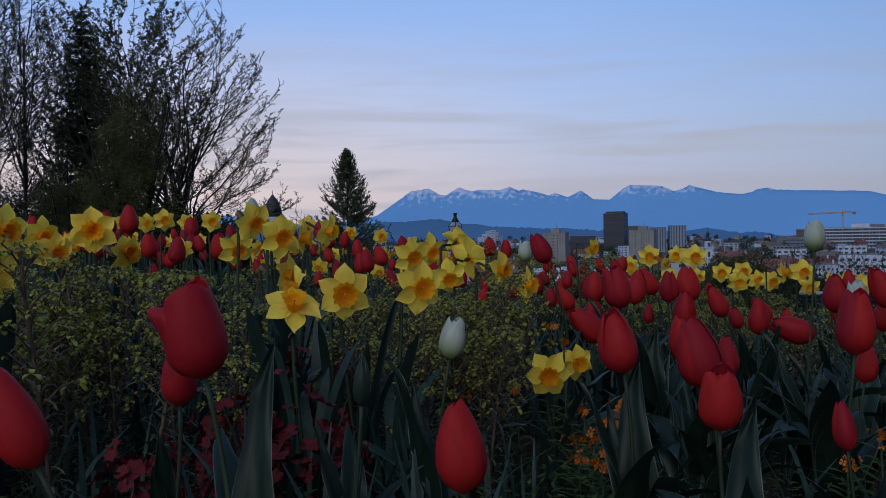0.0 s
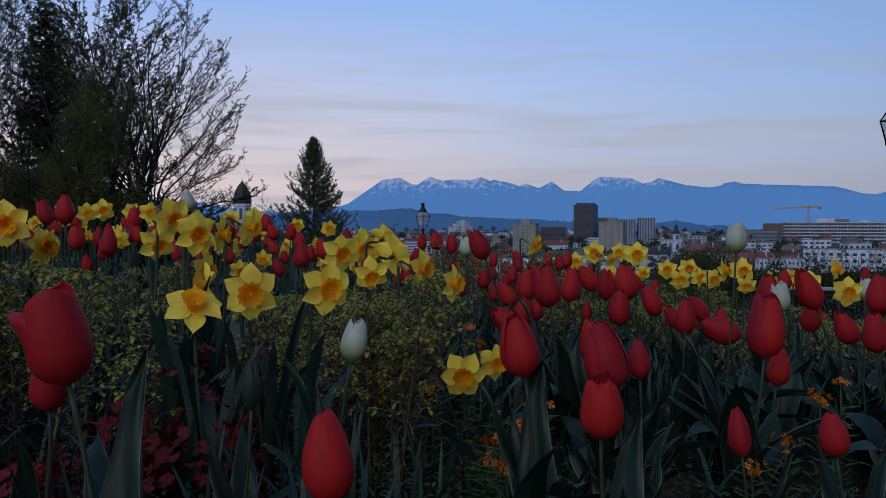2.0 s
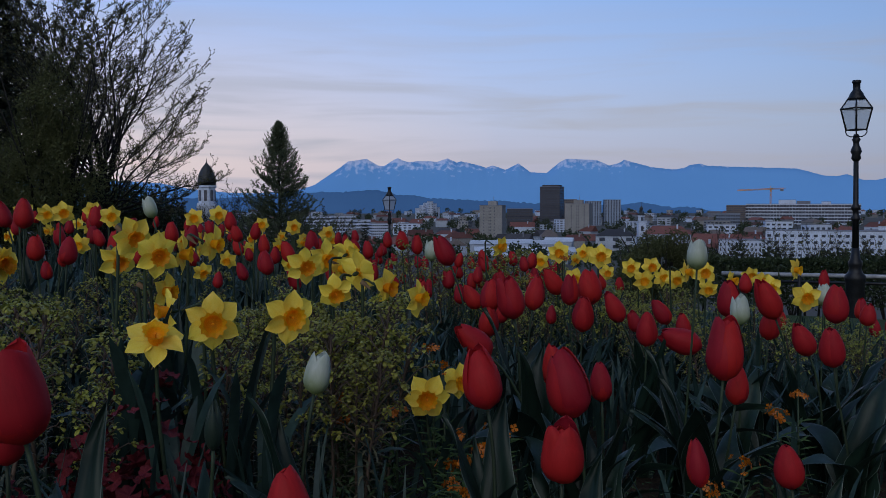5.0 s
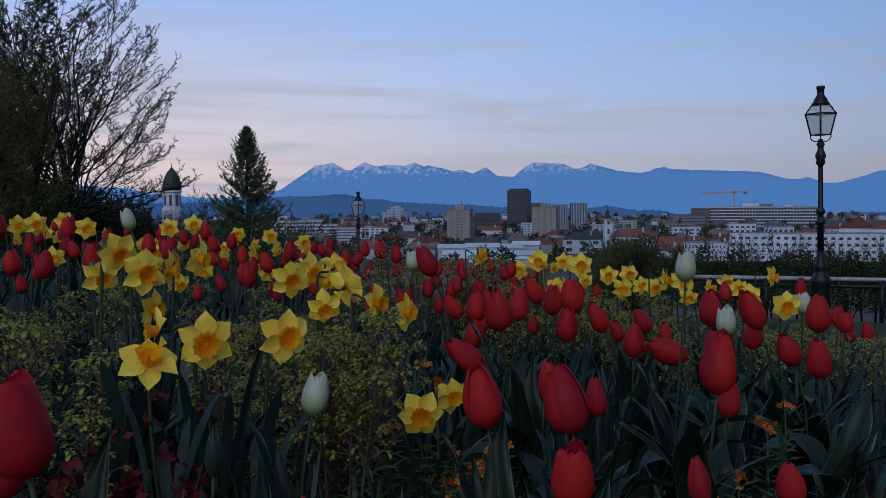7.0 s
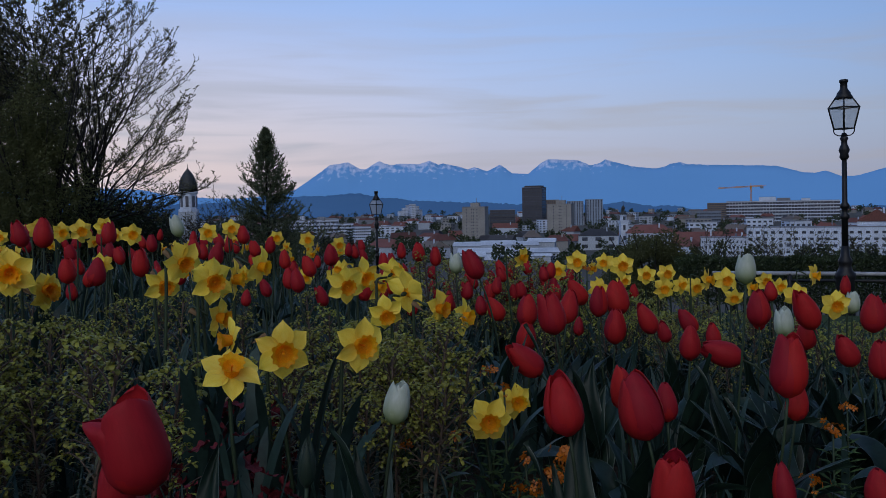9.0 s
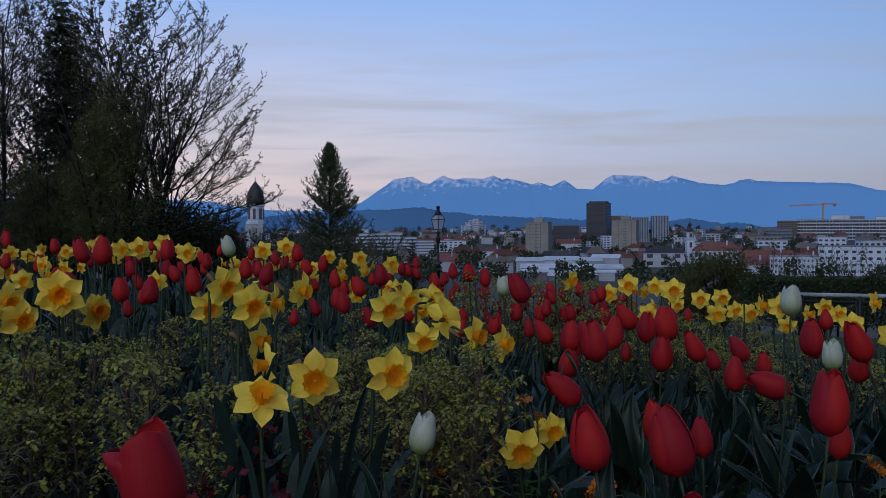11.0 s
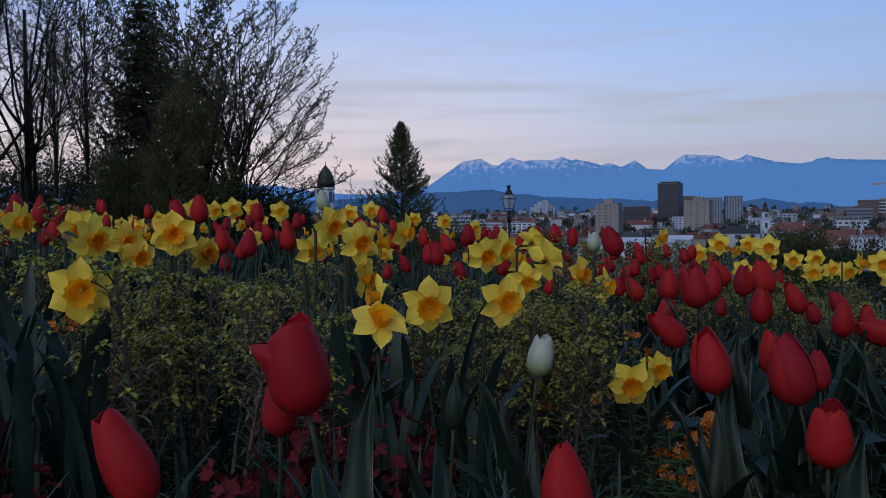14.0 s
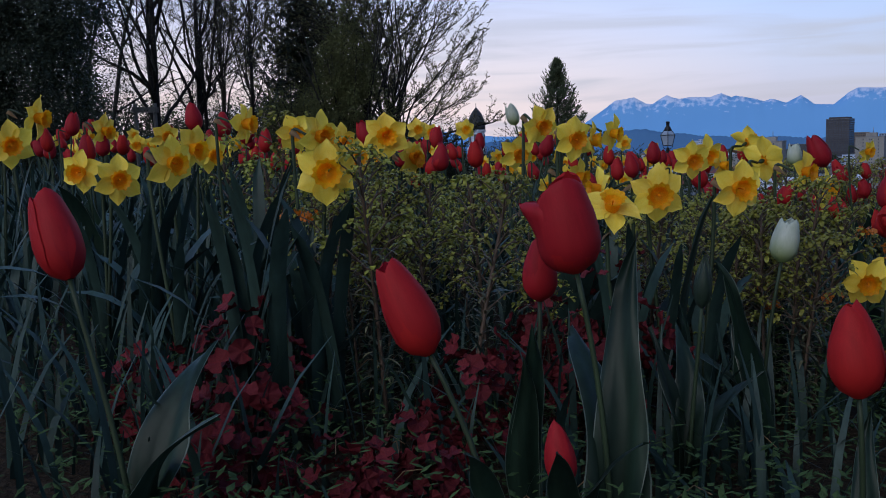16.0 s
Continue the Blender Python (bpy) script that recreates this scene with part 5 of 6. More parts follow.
def vase_tree(az, dist, height, width, label, seed, stems=13, low=0.07, leaf_size=0.06, leaf=2, side=13, thick=0.0046, open_to=112.0, leader=0.25, crook=0.06, dome=0.5, crowd=1.0, square=2.0, bare=2.2):
    """A tree whose slim limbs leave a short trunk, spread and turn up towards a rounded crown of twigs and young leaves."""
    r = random.Random(seed)
    t = thing("maple_tree", on_ground(az, dist), label, "tree", "bare spring trees")
    top = height * (low + leader)
    lead = [Vector((0, 0, -0.1)), Vector((0.03, 0, height * low * 0.5)), Vector((-0.02, 0.02, height * low)), Vector((0.05, 0, top))]
    part("trunk", Shape().tube(lead, [height * thick * k for k in (2.9, 2.4, 2.0, 0.9)], 9).mesh("trunk", BARK), t)
    leaves = Shape()
    half = height * (1 - low) * dome
    middle = height - half
    for i in range(stems):
        a = i * 2.4 + r.uniform(-0.3, 0.3)
        c = 1 - (1 - math.cos(radians(open_to))) * ((i + 0.5) / stems) ** crowd
        q = max(0.0, 1 - abs(c) ** square) ** (1 / square)
        k = r.uniform(0.86, 1.04)
        fork = Vector((0, 0, height * low + (top - height * low) * r.uniform(0, 1) * (0.35 + 0.65 * max(0, c))))
        tip = Vector((math.cos(a) * width * q * k, math.sin(a) * width * q * k, middle + half * c * k))
        flat = Vector((tip.x, tip.y, 0))
        rise = tip.z - fork.z
        low_limb = max(0.0, 0.45 - c)
        pts = bezier(fork, fork + flat * (0.20 + 0.3 * low_limb) + Vector((0, 0, rise * 0.30 + 0.04 * height)), tip - flat * (0.30 + 0.1 * low_limb) - Vector((0, 0, rise * 0.30 - 0.01 * height * low_limb)), tip, 12)
        wob = r.uniform(0, 6.28)
        for j in range(1, 12):
            pts[j] = pts[j] + Vector((crook * math.sin(j * 0.9 + wob) + r.gauss(0, 0.018), crook * math.cos(j * 1.1 + wob), r.gauss(0, 0.018)))
        r0 = height * thick * r.uniform(0.7, 1.25)
        limb, twig = Shape(), Shape()
        limb.tube(pts, [max(0.006, r0 * (1 - 0.88 * j / 12)) for j in range(13)], 5)
        for j in range(side):
            f = bare + (12 - bare) * (j + r.random()) / side
            i0 = min(11, int(f))
            p = pts[i0].lerp(pts[i0 + 1], f - i0)
            along = (pts[i0 + 1] - pts[i0]).normalized()
            out = Vector((p.x, p.y, 0.0))
            out = (out.normalized() if out.length > 0.05 else Vector((1, 0, 0))) * 0.8 + Vector((r.gauss(0, 0.6), r.gauss(0, 0.6), 0))
            d = (along * 0.5 + out * 0.8 + Vector((0, 0, 0.0))).normalized()
            L = r.uniform(0.09, 0.22) * height * (1.2 - 0.65 * f / 12)
            b = bezier(p, p + d * L * 0.4, p + d * L * 0.78 + Vector((0, 0, 0.08 * L)), p + d * L * 0.9 + Vector((0, 0, 0.42 * L)), 5)
            limb.tube(b, [0.011, 0.009, 0.008, 0.007, 0.005, 0.004], 3, False)
            twigs_on(r, twig, leaves, b, d, height, leaf, leaf_size)
        part("limb", limb.mesh("limb", BARK), t)
        tagged(part("crown", twig.mesh("crown", BARK), t), kind="stuff")
    tagged(part("foliage", leaves.mesh("foliage", TWIG_LEAF, False), t), kind="stuff")
    return t


def conifer(az, dist, height, radius, label, seed, mat, whorls=42, arms=8, droop=0.35, curl=0.15, leaf=0.07, first=0.04, gap=0.0, full=0.82, lift=0.0):
    """A trunk with whorls of boughs, each bough dense with needle sprays."""
    r = random.Random(seed)
    t = thing("conifer_tree", on_ground(az, dist), label, "conifer")
    part("trunk", Shape().tube([(0, 0, 0), (0.02, 0, height * 0.5), (0, 0, height)], [height * 0.014, height * 0.009, 0.008], 8).mesh("trunk", BARK), t)
    boughs, sprays = Shape(), Shape()
    for w in range(whorls):
        h = first + (1 - first) * (w / whorls) ** 0.92
        z0 = h * height
        reach = radius * (1 - h) ** full * r.uniform(0.72, 1.15) + 0.06
        for a0 in range(arms):
            if r.random() < gap:
                continue
            a = math.tau * (a0 + r.random() * 0.7) / arms + w * 0.7
            R = reach * r.uniform(0.6, 1.12)
            pts = []
            for i in range(5):
                s = i / 4
                pts.append(Vector((math.cos(a) * R * s, math.sin(a) * R * s, z0 + R * (-droop * s + (droop + curl) * s * s * s))))
            boughs.tube(pts, [0.012 * (1 - 0.7 * i / 4) for i in range(5)], 3, False)
            m = max(6, int(R / leaf * 4.4))
            for j in range(m):
                s = (j + r.random()) / m * 4
                i0 = min(3, int(s))
                p = pts[i0].lerp(pts[i0 + 1], s - i0)
                b = a + r.choice((-1, 1)) * r.uniform(0.4, 1.3)
                speck(sprays, p, Vector((math.cos(b), math.sin(b), r.uniform(-0.7, 0.45) + lift)), Vector((0, 0, 1)), leaf * r.uniform(1.4, 3.0) * (1.1 - 0.1 * s), leaf * r.uniform(0.28, 0.5))
    for k in range(14):
        b = r.uniform(0, 6.28)
        speck(sprays, Vector((0, 0, height * (1 - 0.02 * r.random()))), Vector((math.cos(b) * 0.5, math.sin(b) * 0.5, 1)), Vector((0, 1, 0)), leaf * 1.6, leaf * 0.2)
    tagged(part("bough", boughs.mesh("bough", BARK), t), kind="stuff")
    tagged(part("foliage", sprays.mesh("foliage", mat, False), t), kind="stuff")
    return t


def soft_conifer(az, dist, top, label, seed):
    """A young conifer: many short boughs that turn up at their ends, dense inside and feathery outside."""
    r = random.Random(seed)
    base = on_ground(az, dist)
    t = thing("conifer_tree", base, label, "conifer")
    H = top - base.z
    part("trunk", Shape().tube([(0, 0, 0), (0.02, 0, H * 0.5), (0, 0, H * 0.97)], [0.05, 0.035, 0.006], 8).mesh("trunk", BARK), t)
    boughs, sprays = Shape(), Shape()
    for i in range(1080):
        d = H * r.random() ** 1.2
        a = r.uniform(0, math.tau)
        wide = 0.59 * max(0.02, d) ** 0.72 * (1 + 0.50 * noise.noise((d * 3.4, math.cos(a) * 1.6, math.sin(a) * 1.6)) + 0.12 * math.sin(d * 11 + a))
        tip = wide * r.random() ** 0.45
        foot = tip * r.uniform(0.0, 0.4)
        rise = 0.10 + 0.28 * tip
        z = H - d
        pts = bezier(Vector((math.cos(a) * foot, math.sin(a) * foot, z - rise)), Vector((math.cos(a) * tip * 0.6, math.sin(a) * tip * 0.6, z - rise * 0.95)), Vector((math.cos(a) * tip * 0.95, math.sin(a) * tip * 0.95, z - rise * 0.5)), Vector((math.cos(a) * tip, math.sin(a) * tip, z)), 5)
        boughs.tube(pts, [0.006, 0.005, 0.004, 0.004, 0.003, 0.002], 3, False)
        for j in range(int(16 + 40 * tip)):
            u = r.random() * 5
            i0 = min(4, int(u))
            p = pts[i0].lerp(pts[i0 + 1], u - i0)
            along = (pts[i0 + 1] - pts[i0]).normalized()
            speck(sprays, p, along + Vector((r.gauss(0, 0.55), r.gauss(0, 0.55), r.gauss(0.1, 0.4))), Vector((r.gauss(0, 1), r.gauss(0, 1), r.gauss(0, 1))), r.uniform(0.05, 0.12), r.uniform(0.006, 0.011))
    tagged(part("bough", boughs.mesh("bough", BARK), t), kind="stuff")
    tagged(part("foliage", sprays.mesh("foliage", NEEDLE2, False), t), kind="stuff")
    return t


def bush(name, az, dist, top, rx, ry, label, seed, mat, count, leaf, taper=0.0, stems=9, category="shrub", bottom=0.0):
    """A dense leafy mass with an uneven outline over several stems."""
    r = random.Random(seed)
    base = on_ground(az, dist)
    t = thing(name, base, label, category)
    H = top - base.z
    wood, lv = Shape(), Shape()
    for i in range(stems):
        a = r.uniform(0, math.tau)
        q = r.uniform(0.2, 0.8)
        wood.tube([(0.1 * math.cos(a), 0.1 * math.sin(a), 0), (rx * q * 0.5 * math.cos(a), ry * q * 0.5 * math.sin(a), H * 0.45), (rx * q * math.cos(a), ry * q * math.sin(a), H * r.uniform(0.7, 0.9))], [0.04, 0.025, 0.01], 5)
    made = 0
    while made < count:
        u = Vector((r.gauss(0, 1), r.gauss(0, 1), r.gauss(0, 1))).normalized()
        k = r.random() ** 0.4
        lump = 0.80 + 0.34 * noise.noise((u.x * 2.3 + seed, u.y * 2.3, u.z * 2.3)) + 0.16 * noise.noise((u.x * 6, u.y * 6 + seed, u.z * 6))
        z = 0.5 + 0.5 * u.z * k * lump
        slim = 1 - taper * z
        p = Vector((u.x * k * rx * lump * slim, u.y * k * ry * lump * slim, H * (bottom + (1 - bottom) * z)))
        if noise.noise((p.x * 2.2, p.y * 2.2 + seed, p.z * 2.2)) < -0.28:
            made += 0.3
            continue
        made += 1
        speck(lv, p, Vector((r.gauss(0, 1), r.gauss(0, 1), r.gauss(0, 0.8))), Vector((r.random(), r.random(), 0.4)), leaf * r.uniform(0.6, 1.4), leaf * r.uniform(0.2, 0.36))
    part("stem", wood.mesh("stem", BARK), t)
    tagged(part("crown", lv.mesh("crown", mat, False), t), kind="stuff")
    return t


vase_tree(-16.25, 24, 7.35, 2.45, "open many-limbed spring tree with small young leaves", 3, 40, 0.14, 0.042, 3, side=12, open_to=124, crook=0.15, dome=0.6, leader=0.34, thick=0.0048, crowd=1.15, square=2.5, bare=4.8)
vase_tree(-19.2, 31, 10.3, 1.9, "tall slim spring tree with small young leaves", 7, 22, 0.2, 0.085, 4, side=12, thick=0.003)
vase_tree(-24.7, 29, 10.2, 1.3, "tall slim bare tree with a straight dark trunk", 12, 11, 0.2, 0.06, 2, side=11, thick=0.003, open_to=95, leader=0.55)
vase_tree(-26.4, 33, 10.8, 1.4, "tall slim bare tree with fine twigs", 13, 11, 0.2, 0.06, 2, side=11, thick=0.003, open_to=95, leader=0.5)
vase_tree(-30.4, 23, 10.5, 2.2, "bare dark tree with spreading crooked branches", 17, 13, 0.16, 0.05, 1, side=10, thick=0.0045, open_to=118, leader=0.45, crook=0.13)
vase_tree(-27.9, 24, 10.0, 2.0, "bare dark tree with a slim trunk and spreading limbs", 22, 12, 0.14, 0.05, 1, side=10, thick=0.0042, open_to=118, leader=0.5, crook=0.13)
broadleaf("maple_tree", -34.2, 25, 9.0, 2, 0.3, "bare dark tree with spreading crooked branches", 27, 4, 1, 0.045, 0.3, 0.15, reach=0.7)
vase_tree(-22.9, 38, 12.0, 1.7, "tall slim spring tree with small young leaves", 31, 11, 0.2, 0.1, 3, side=9, thick=0.003)
conifer(-21.5, 30, 9.0, 3.0, "dark tall spruce with drooping boughs", 4, NEEDLE, 36, 9, 0.55, 0.3, 0.11, 0.04, 0.1, 0.85, lift=-0.3)
soft_conifer(-6.0, 22, 2.58, "young conifer with soft light airy boughs standing alone", 9)
bush("leafy_tree", -19.0, 22, 4.3, 1.8, 1.7, "dense brown-green leafy tree among bare trunks", 5, BUSH_LEAF, 30000, 0.06, 0.55, 14, "tree")
bush("leafy_tree", -22.4, 23.5, 2.6, 1.9, 1.6, "dense dark green leafy tree under the spruce", 15, BUSH_LEAF, 20000, 0.06, 0.4, 10, "tree")
bush("yew_tree", -39.0, 17, 6.6, 2.5, 2.0, "dense dark evergreen yew at the park's edge", 6, NEEDLE, 120000, 0.06, 0.15, 12, "tree")
bush("yew_tree", -35.6, 21, 7.2, 2.3, 2.0, "loose dark evergreen tree with open boughs", 8, NEEDLE, 24000, 0.055, 0.1, 12, "tree")
for i, (az, dist, top, rx) in enumerate(((-40, 38, 4.2, 3.6), (-36.5, 36, 4.0, 3.2), (-33.0, 37, 3.5, 3.0), (-29.5, 38, 3.3, 3.0), (-26.5, 38, 3.2, 2.8), (-23.5, 38, 3.6, 2.8), (-17.5, 30, 1.9, 2.4), (-15.3, 30, 1.7, 2.0), (-13.0, 31, 1.1, 1.4))):
    bush("shrub", az, dist, top, rx, 1.6, "dark evergreen shrub under the park trees", 40 + i, HEDGE, 7000, 0.14)
bush("shrub", 18.0, 20, 0.20, 1.3, 0.9, "dark green rounded shrub on the slope", 51, BUSH_LEAF, 30000, 0.05)
bush("shrub", 16.2, 21, -0.1, 0.5, 0.5, "dark green rounded shrub on the slope", 52, HEDGE, 2500, 0.05)
for i, (az, h) in enumerate(((-35.0, 5.0), (-31.0, 4.6), (-26.6, 4.6), (-24.0, 4.6))):
    broadleaf("shrub", az, 29 + i % 2, h, 3, 0.6, "tall twiggy shrub under the park trees", 90 + i, 3, 1, 0.05, 0.2, thick=0.005, reach=0.9)
broadleaf("shrub", -8.6, 25, 2.7, 5, 0.5, "twiggy bare shrub on the slope", 61, 2, 5, 0.05)
broadleaf("shrub", -10.4, 25, 3.0, 8, 0.6, "twiggy bare shrub on the slope", 63, 3, 2, 0.05, thick=0.006)
broadleaf("shrub", -3.4, 24, 2.5, 7, 0.5, "twiggy shrub with pale young leaves", 62, 2, 14, 0.055)
for i, (az, k) in enumerate(((22.6, 1.8), (24.2, 1.7), (25.4, 1.9), (28.0, 1.6), (30.4, 1.8), (32.5, 1.7))):
    broadleaf("shrub", az, 20, k, 4, 0.5, "twiggy young shrub behind the hedge", 70 + i, 2, 4, 0.045)
for i, (az, top) in enumerate(((-0.85, -0.55), (-12.0, 0.9))):
    conifer(az, 58, top - on_ground(az, 58).z, 1.1, "small dark conifer down the slope", 80 + i, NEEDLE, 30, 7, 0.4, 0.1, 0.12)


def hedge():
    r = random.Random(77)
    a, b = bearing(19.3, 17.6), bearing(37.5, 18.6)
    mid = (a + b) / 2
    base = Vector((mid.x, mid.y, ground_height(mid.x, mid.y) - 0.1))
    t = thing("hedge", base, "long clipped dark green hedge behind the rail", "hedge", turn=math.degrees(math.atan2(b.y - a.y, b.x - a.x)))
    L = (b - a).length
    lv, st = Shape(), Shape()
    H = -0.36 - base.z
    for i in range(32000):
        x, y = r.uniform(-L / 2, L / 2), r.uniform(-0.45, 0.45)
        top = H + 0.12 * noise.noise((x * 1.3, y, 3)) + 0.05 * noise.noise((x * 5, y * 3, 1))
        z = top * (1 - 0.75 * r.random() ** 1.6)
        speck(lv, Vector((x, y * (1 - 0.3 * (z / top) ** 4), z)), Vector((r.gauss(0, 1), r.gauss(0, 1), r.gauss(0.3, 0.8))), Vector((r.random(), r.random(), 0.4)), r.uniform(0.03, 0.075), r.uniform(0.01, 0.022))
    for i in range(26):
        x = -L / 2 + L * (i + 0.5) / 26
        st.tube([(x, 0, 0), (x + r.uniform(-0.1, 0.1), r.uniform(-0.1, 0.1), H * 0.85)], [0.025, 0.008], 5)
    part("stem", st.mesh("stem", BARK), t)
    tagged(part("foliage", lv.mesh("foliage", HEDGE, False), t), kind="stuff")


hedge()


# ---- lamp posts, rail, stakes ----
def lamp_post():
    """An old-style park lantern, 4 m tall, on a fluted iron post."""
    t = thing("street_lamp", (0, 0, 0), "black iron lamp post with a four-sided glass lantern, unlit", "street lamp", "park lamp posts")
    q = math.pi / 4
    part("base", Shape().lathe(((0.18, 0), (0.18, 0.10), (0.15, 0.13), (0.145, 0.3), (0.135, 1.08), (0.15, 1.12), (0.15, 1.18), (0.105, 1.23), (0.085, 1.30), (0.10, 1.34), (0.10, 1.39), (0.07, 1.44), (0.055, 1.6)), 16).mesh("base", IRON), t)
    post = Shape().lathe(((0.050, 1.6), (0.046, 2.0), (0.070, 2.02), (0.070, 2.06), (0.045, 2.09), (0.044, 2.16), (0.068, 2.18), (0.068, 2.22), (0.040, 2.26), (0.036, 2.93)), 16)
    part("post", post.mesh("post", IRON), t)
    part("capital", Shape().lathe(((0.042, 2.90), (0.070, 2.94), (0.058, 2.99), (0.080, 3.04), (0.066, 3.09), (0.046, 3.13), (0.042, 3.18), (0.062, 3.22), (0.03, 3.27)), 16).mesh("capital", IRON), t)
    lantern = part("lantern", Shape().lathe(((0.03, 3.25), (0.045, 3.27), (0.03, 3.30)), 12).mesh("lantern", IRON), t)
    for k in range(4):
        a = q + k * math.pi / 2
        c, s = math.cos(a), math.sin(a)
        part("bracket", Shape().tube([(0.03 * c, 0.03 * s, 3.26), (0.085 * c, 0.085 * s, 3.265), (0.125 * c, 0.125 * s, 3.29), (0.145 * c, 0.145 * s, 3.33), (0.138 * c, 0.138 * s, 3.385)], 0.009, 6).mesh("bracket", IRON), lantern)
        part("corner_bar", Shape().tube([(0.138 * c, 0.138 * s, 3.36), (0.215 * c, 0.215 * s, 3.68), (0.115 * c, 0.115 * s, 3.83)], [0.013, 0.013, 0.011], 6).mesh("corner_bar", IRON), lantern)
        a2 = a + math.pi / 2
        c2, s2 = math.cos(a2), math.sin(a2)
        pane = Shape().add([(0.134 * c, 0.134 * s, 3.37), (0.134 * c2, 0.134 * s2, 3.37), (0.209 * c2, 0.209 * s2, 3.67), (0.209 * c, 0.209 * s, 3.67)], [(0, 1, 2, 3)])
        part("pane", pane.mesh("pane", LANTERN_GLASS, False), lantern)
        roof = Shape().add([(0.209 * c, 0.209 * s, 3.69), (0.209 * c2, 0.209 * s2, 3.69), (0.115 * c2, 0.115 * s2, 3.82), (0.115 * c, 0.115 * s, 3.82)], [(0, 1, 2, 3)])
        part("roof_pane", roof.mesh("roof_pane", LANTERN_GLASS, False), lantern)
        for z, k0, th in ((3.365, 0.138, 0.011), (3.68, 0.215, 0.013)):
            part("frame_bar", Shape().tube([(k0 * c, k0 * s, z), (k0 * c2, k0 * s2, z)], th, 6).mesh("frame_bar", IRON), lantern)
    part("cap", Shape().lathe(((0.12, 3.81), (0.13, 3.83), (0.105, 3.87), (0.095, 3.90), (0.06, 3.95), (0.052, 3.97), (0.052, 4.05), (0.064, 4.06), (0.064, 4.09), (0.05, 4.10)), 14).mesh("cap", IRON), lantern)
    return t


lamp = lamp_post()
copy_thing(lamp, Matrix.Translation(bearing(0.8, 29, 1.17 - 4.08)) @ Matrix.Rotation(radians(45), 4, "Z"))
lamp.matrix_basis = Matrix.Translation(bearing(28.95, 15, 2.46 - 4.08)) @ Matrix.Rotation(radians(-29 + 45), 4, "Z") @ Matrix.Rotation(radians(-1.0), 4, "Y")


def rail():
    a, b = bearing(21.5, 15.9), bearing(40, 16.4)
    a.z, b.z = -0.52, -0.50
    mid = (a + b) / 2
    g = ground_height(mid.x, mid.y)
    t = thing("handrail", (mid.x, mid.y, g), "grey metal handrail on posts along the path", "railing")
    o = Vector((mid.x, mid.y, g))
    part("top_bar", Shape().tube([a - o, b - o], 0.034, 8).mesh("top_bar", RAIL), t, None, "pale grey top bar")
    low = Vector((0, 0, -0.115))
    part("lower_bar", Shape().tube([a - o + low, b - o + low], 0.024, 8).mesh("lower_bar", IRON), t)
    for i in range(6):
        p = a.lerp(b, (i + 0.4) / 6)
        part("post", Shape().tube([(p.x - o.x, p.y - o.y, ground_height(p.x, p.y) - o.z - 0.1), (p.x - o.x, p.y - o.y, p.z - o.z)], 0.035, 8).mesh("post", IRON), t)


rail()


def stakes():
    p = on_ground(-31.1, 21)
    t = thing("tree_stakes", p, "grey wooden tree stakes with a cross board", "stakes", turn=31)
    for x in (-0.2, 0.2):
        part("stake", Shape().tube([(x, 0, 0), (x, 0, 1.72 - p.z)], 0.045, 7).mesh("stake", STAKE), t)
    part("cross_board", Shape().box(-0.28, -0.06, 1.52 - p.z, 0.28, -0.03, 1.64 - p.z).mesh("cross_board", STAKE, False), t)


stakes()


# ---- the city on the plain ----
def facade_rows(t, w, depth, floors, bays, z0, floor_h, fill_w, fill_h, mat=None, side=True, only=()):
    """One mesh of windows for each storey, front and right side."""
    for f in range(floors):
        s = Shape()
        z = z0 + f * floor_h
        for b in only or range(bays):
            x = -w / 2 + w * (b + 0.5) / bays
            s.box(x - w / bays * fill_w / 2, -0.12, z, x + w / bays * fill_w / 2, 0.05, z + floor_h * fill_h)
        if side:
            nb = max(2, int(bays * depth / w))
            for x in (-w / 2, w / 2):
                for b in range(nb):
                    y = depth * (b + 0.5) / nb
                    s.box(x - 0.12, y - depth / nb * fill_w / 2, z, x + 0.12, y + depth / nb * fill_w / 2, z + floor_h * fill_h)
        tagged(part("window_band", s.mesh("window_band", mat or WINDOW, False), t), kind="stuff")


def tower_block(az0, az1, dist, top, depth, floors, bays, wall, label, turn=0.0, fill=(0.5, 0.5), plant=True, name="tower_block", win=None, only=()):
    """A flat-roofed block between two bearings; top: its roof's height."""
    az = (az0 + az1) / 2
    w = 2 * dist * math.tan(radians((az1 - az0) / 2))
    t = thing(name, bearing(az, dist, PLAIN), label, "building", turn=-az + turn)
    H = top - PLAIN
    part("wall", Shape().box(-w / 2, 0, -1, w / 2, depth, H).mesh("wall", wall, False), t)
    s = Shape().box(-w / 2 - 0.3, -0.3, H, w / 2 + 0.3, depth + 0.3, H + 0.5)
    part("roof", s.mesh("roof", HAZED_GREY, False), t)
    if plant:
        part("roof_house", Shape().box(-w * 0.18, depth * 0.3, H + 0.5, w * 0.2, depth * 0.7, H + 3.8).mesh("roof_house", wall, False), t)
        part("mast", Shape().tube([(w * 0.05, depth * 0.5, H + 3.5), (w * 0.05, depth * 0.5, H + 8)], 0.25, 5).mesh("mast", HAZED_GREY), t)
    fh = H / (floors + 0.4)
    facade_rows(t, w, depth, floors, bays, fh * 0.45, fh, fill[0], fill[1], win, not only, only)
    return t


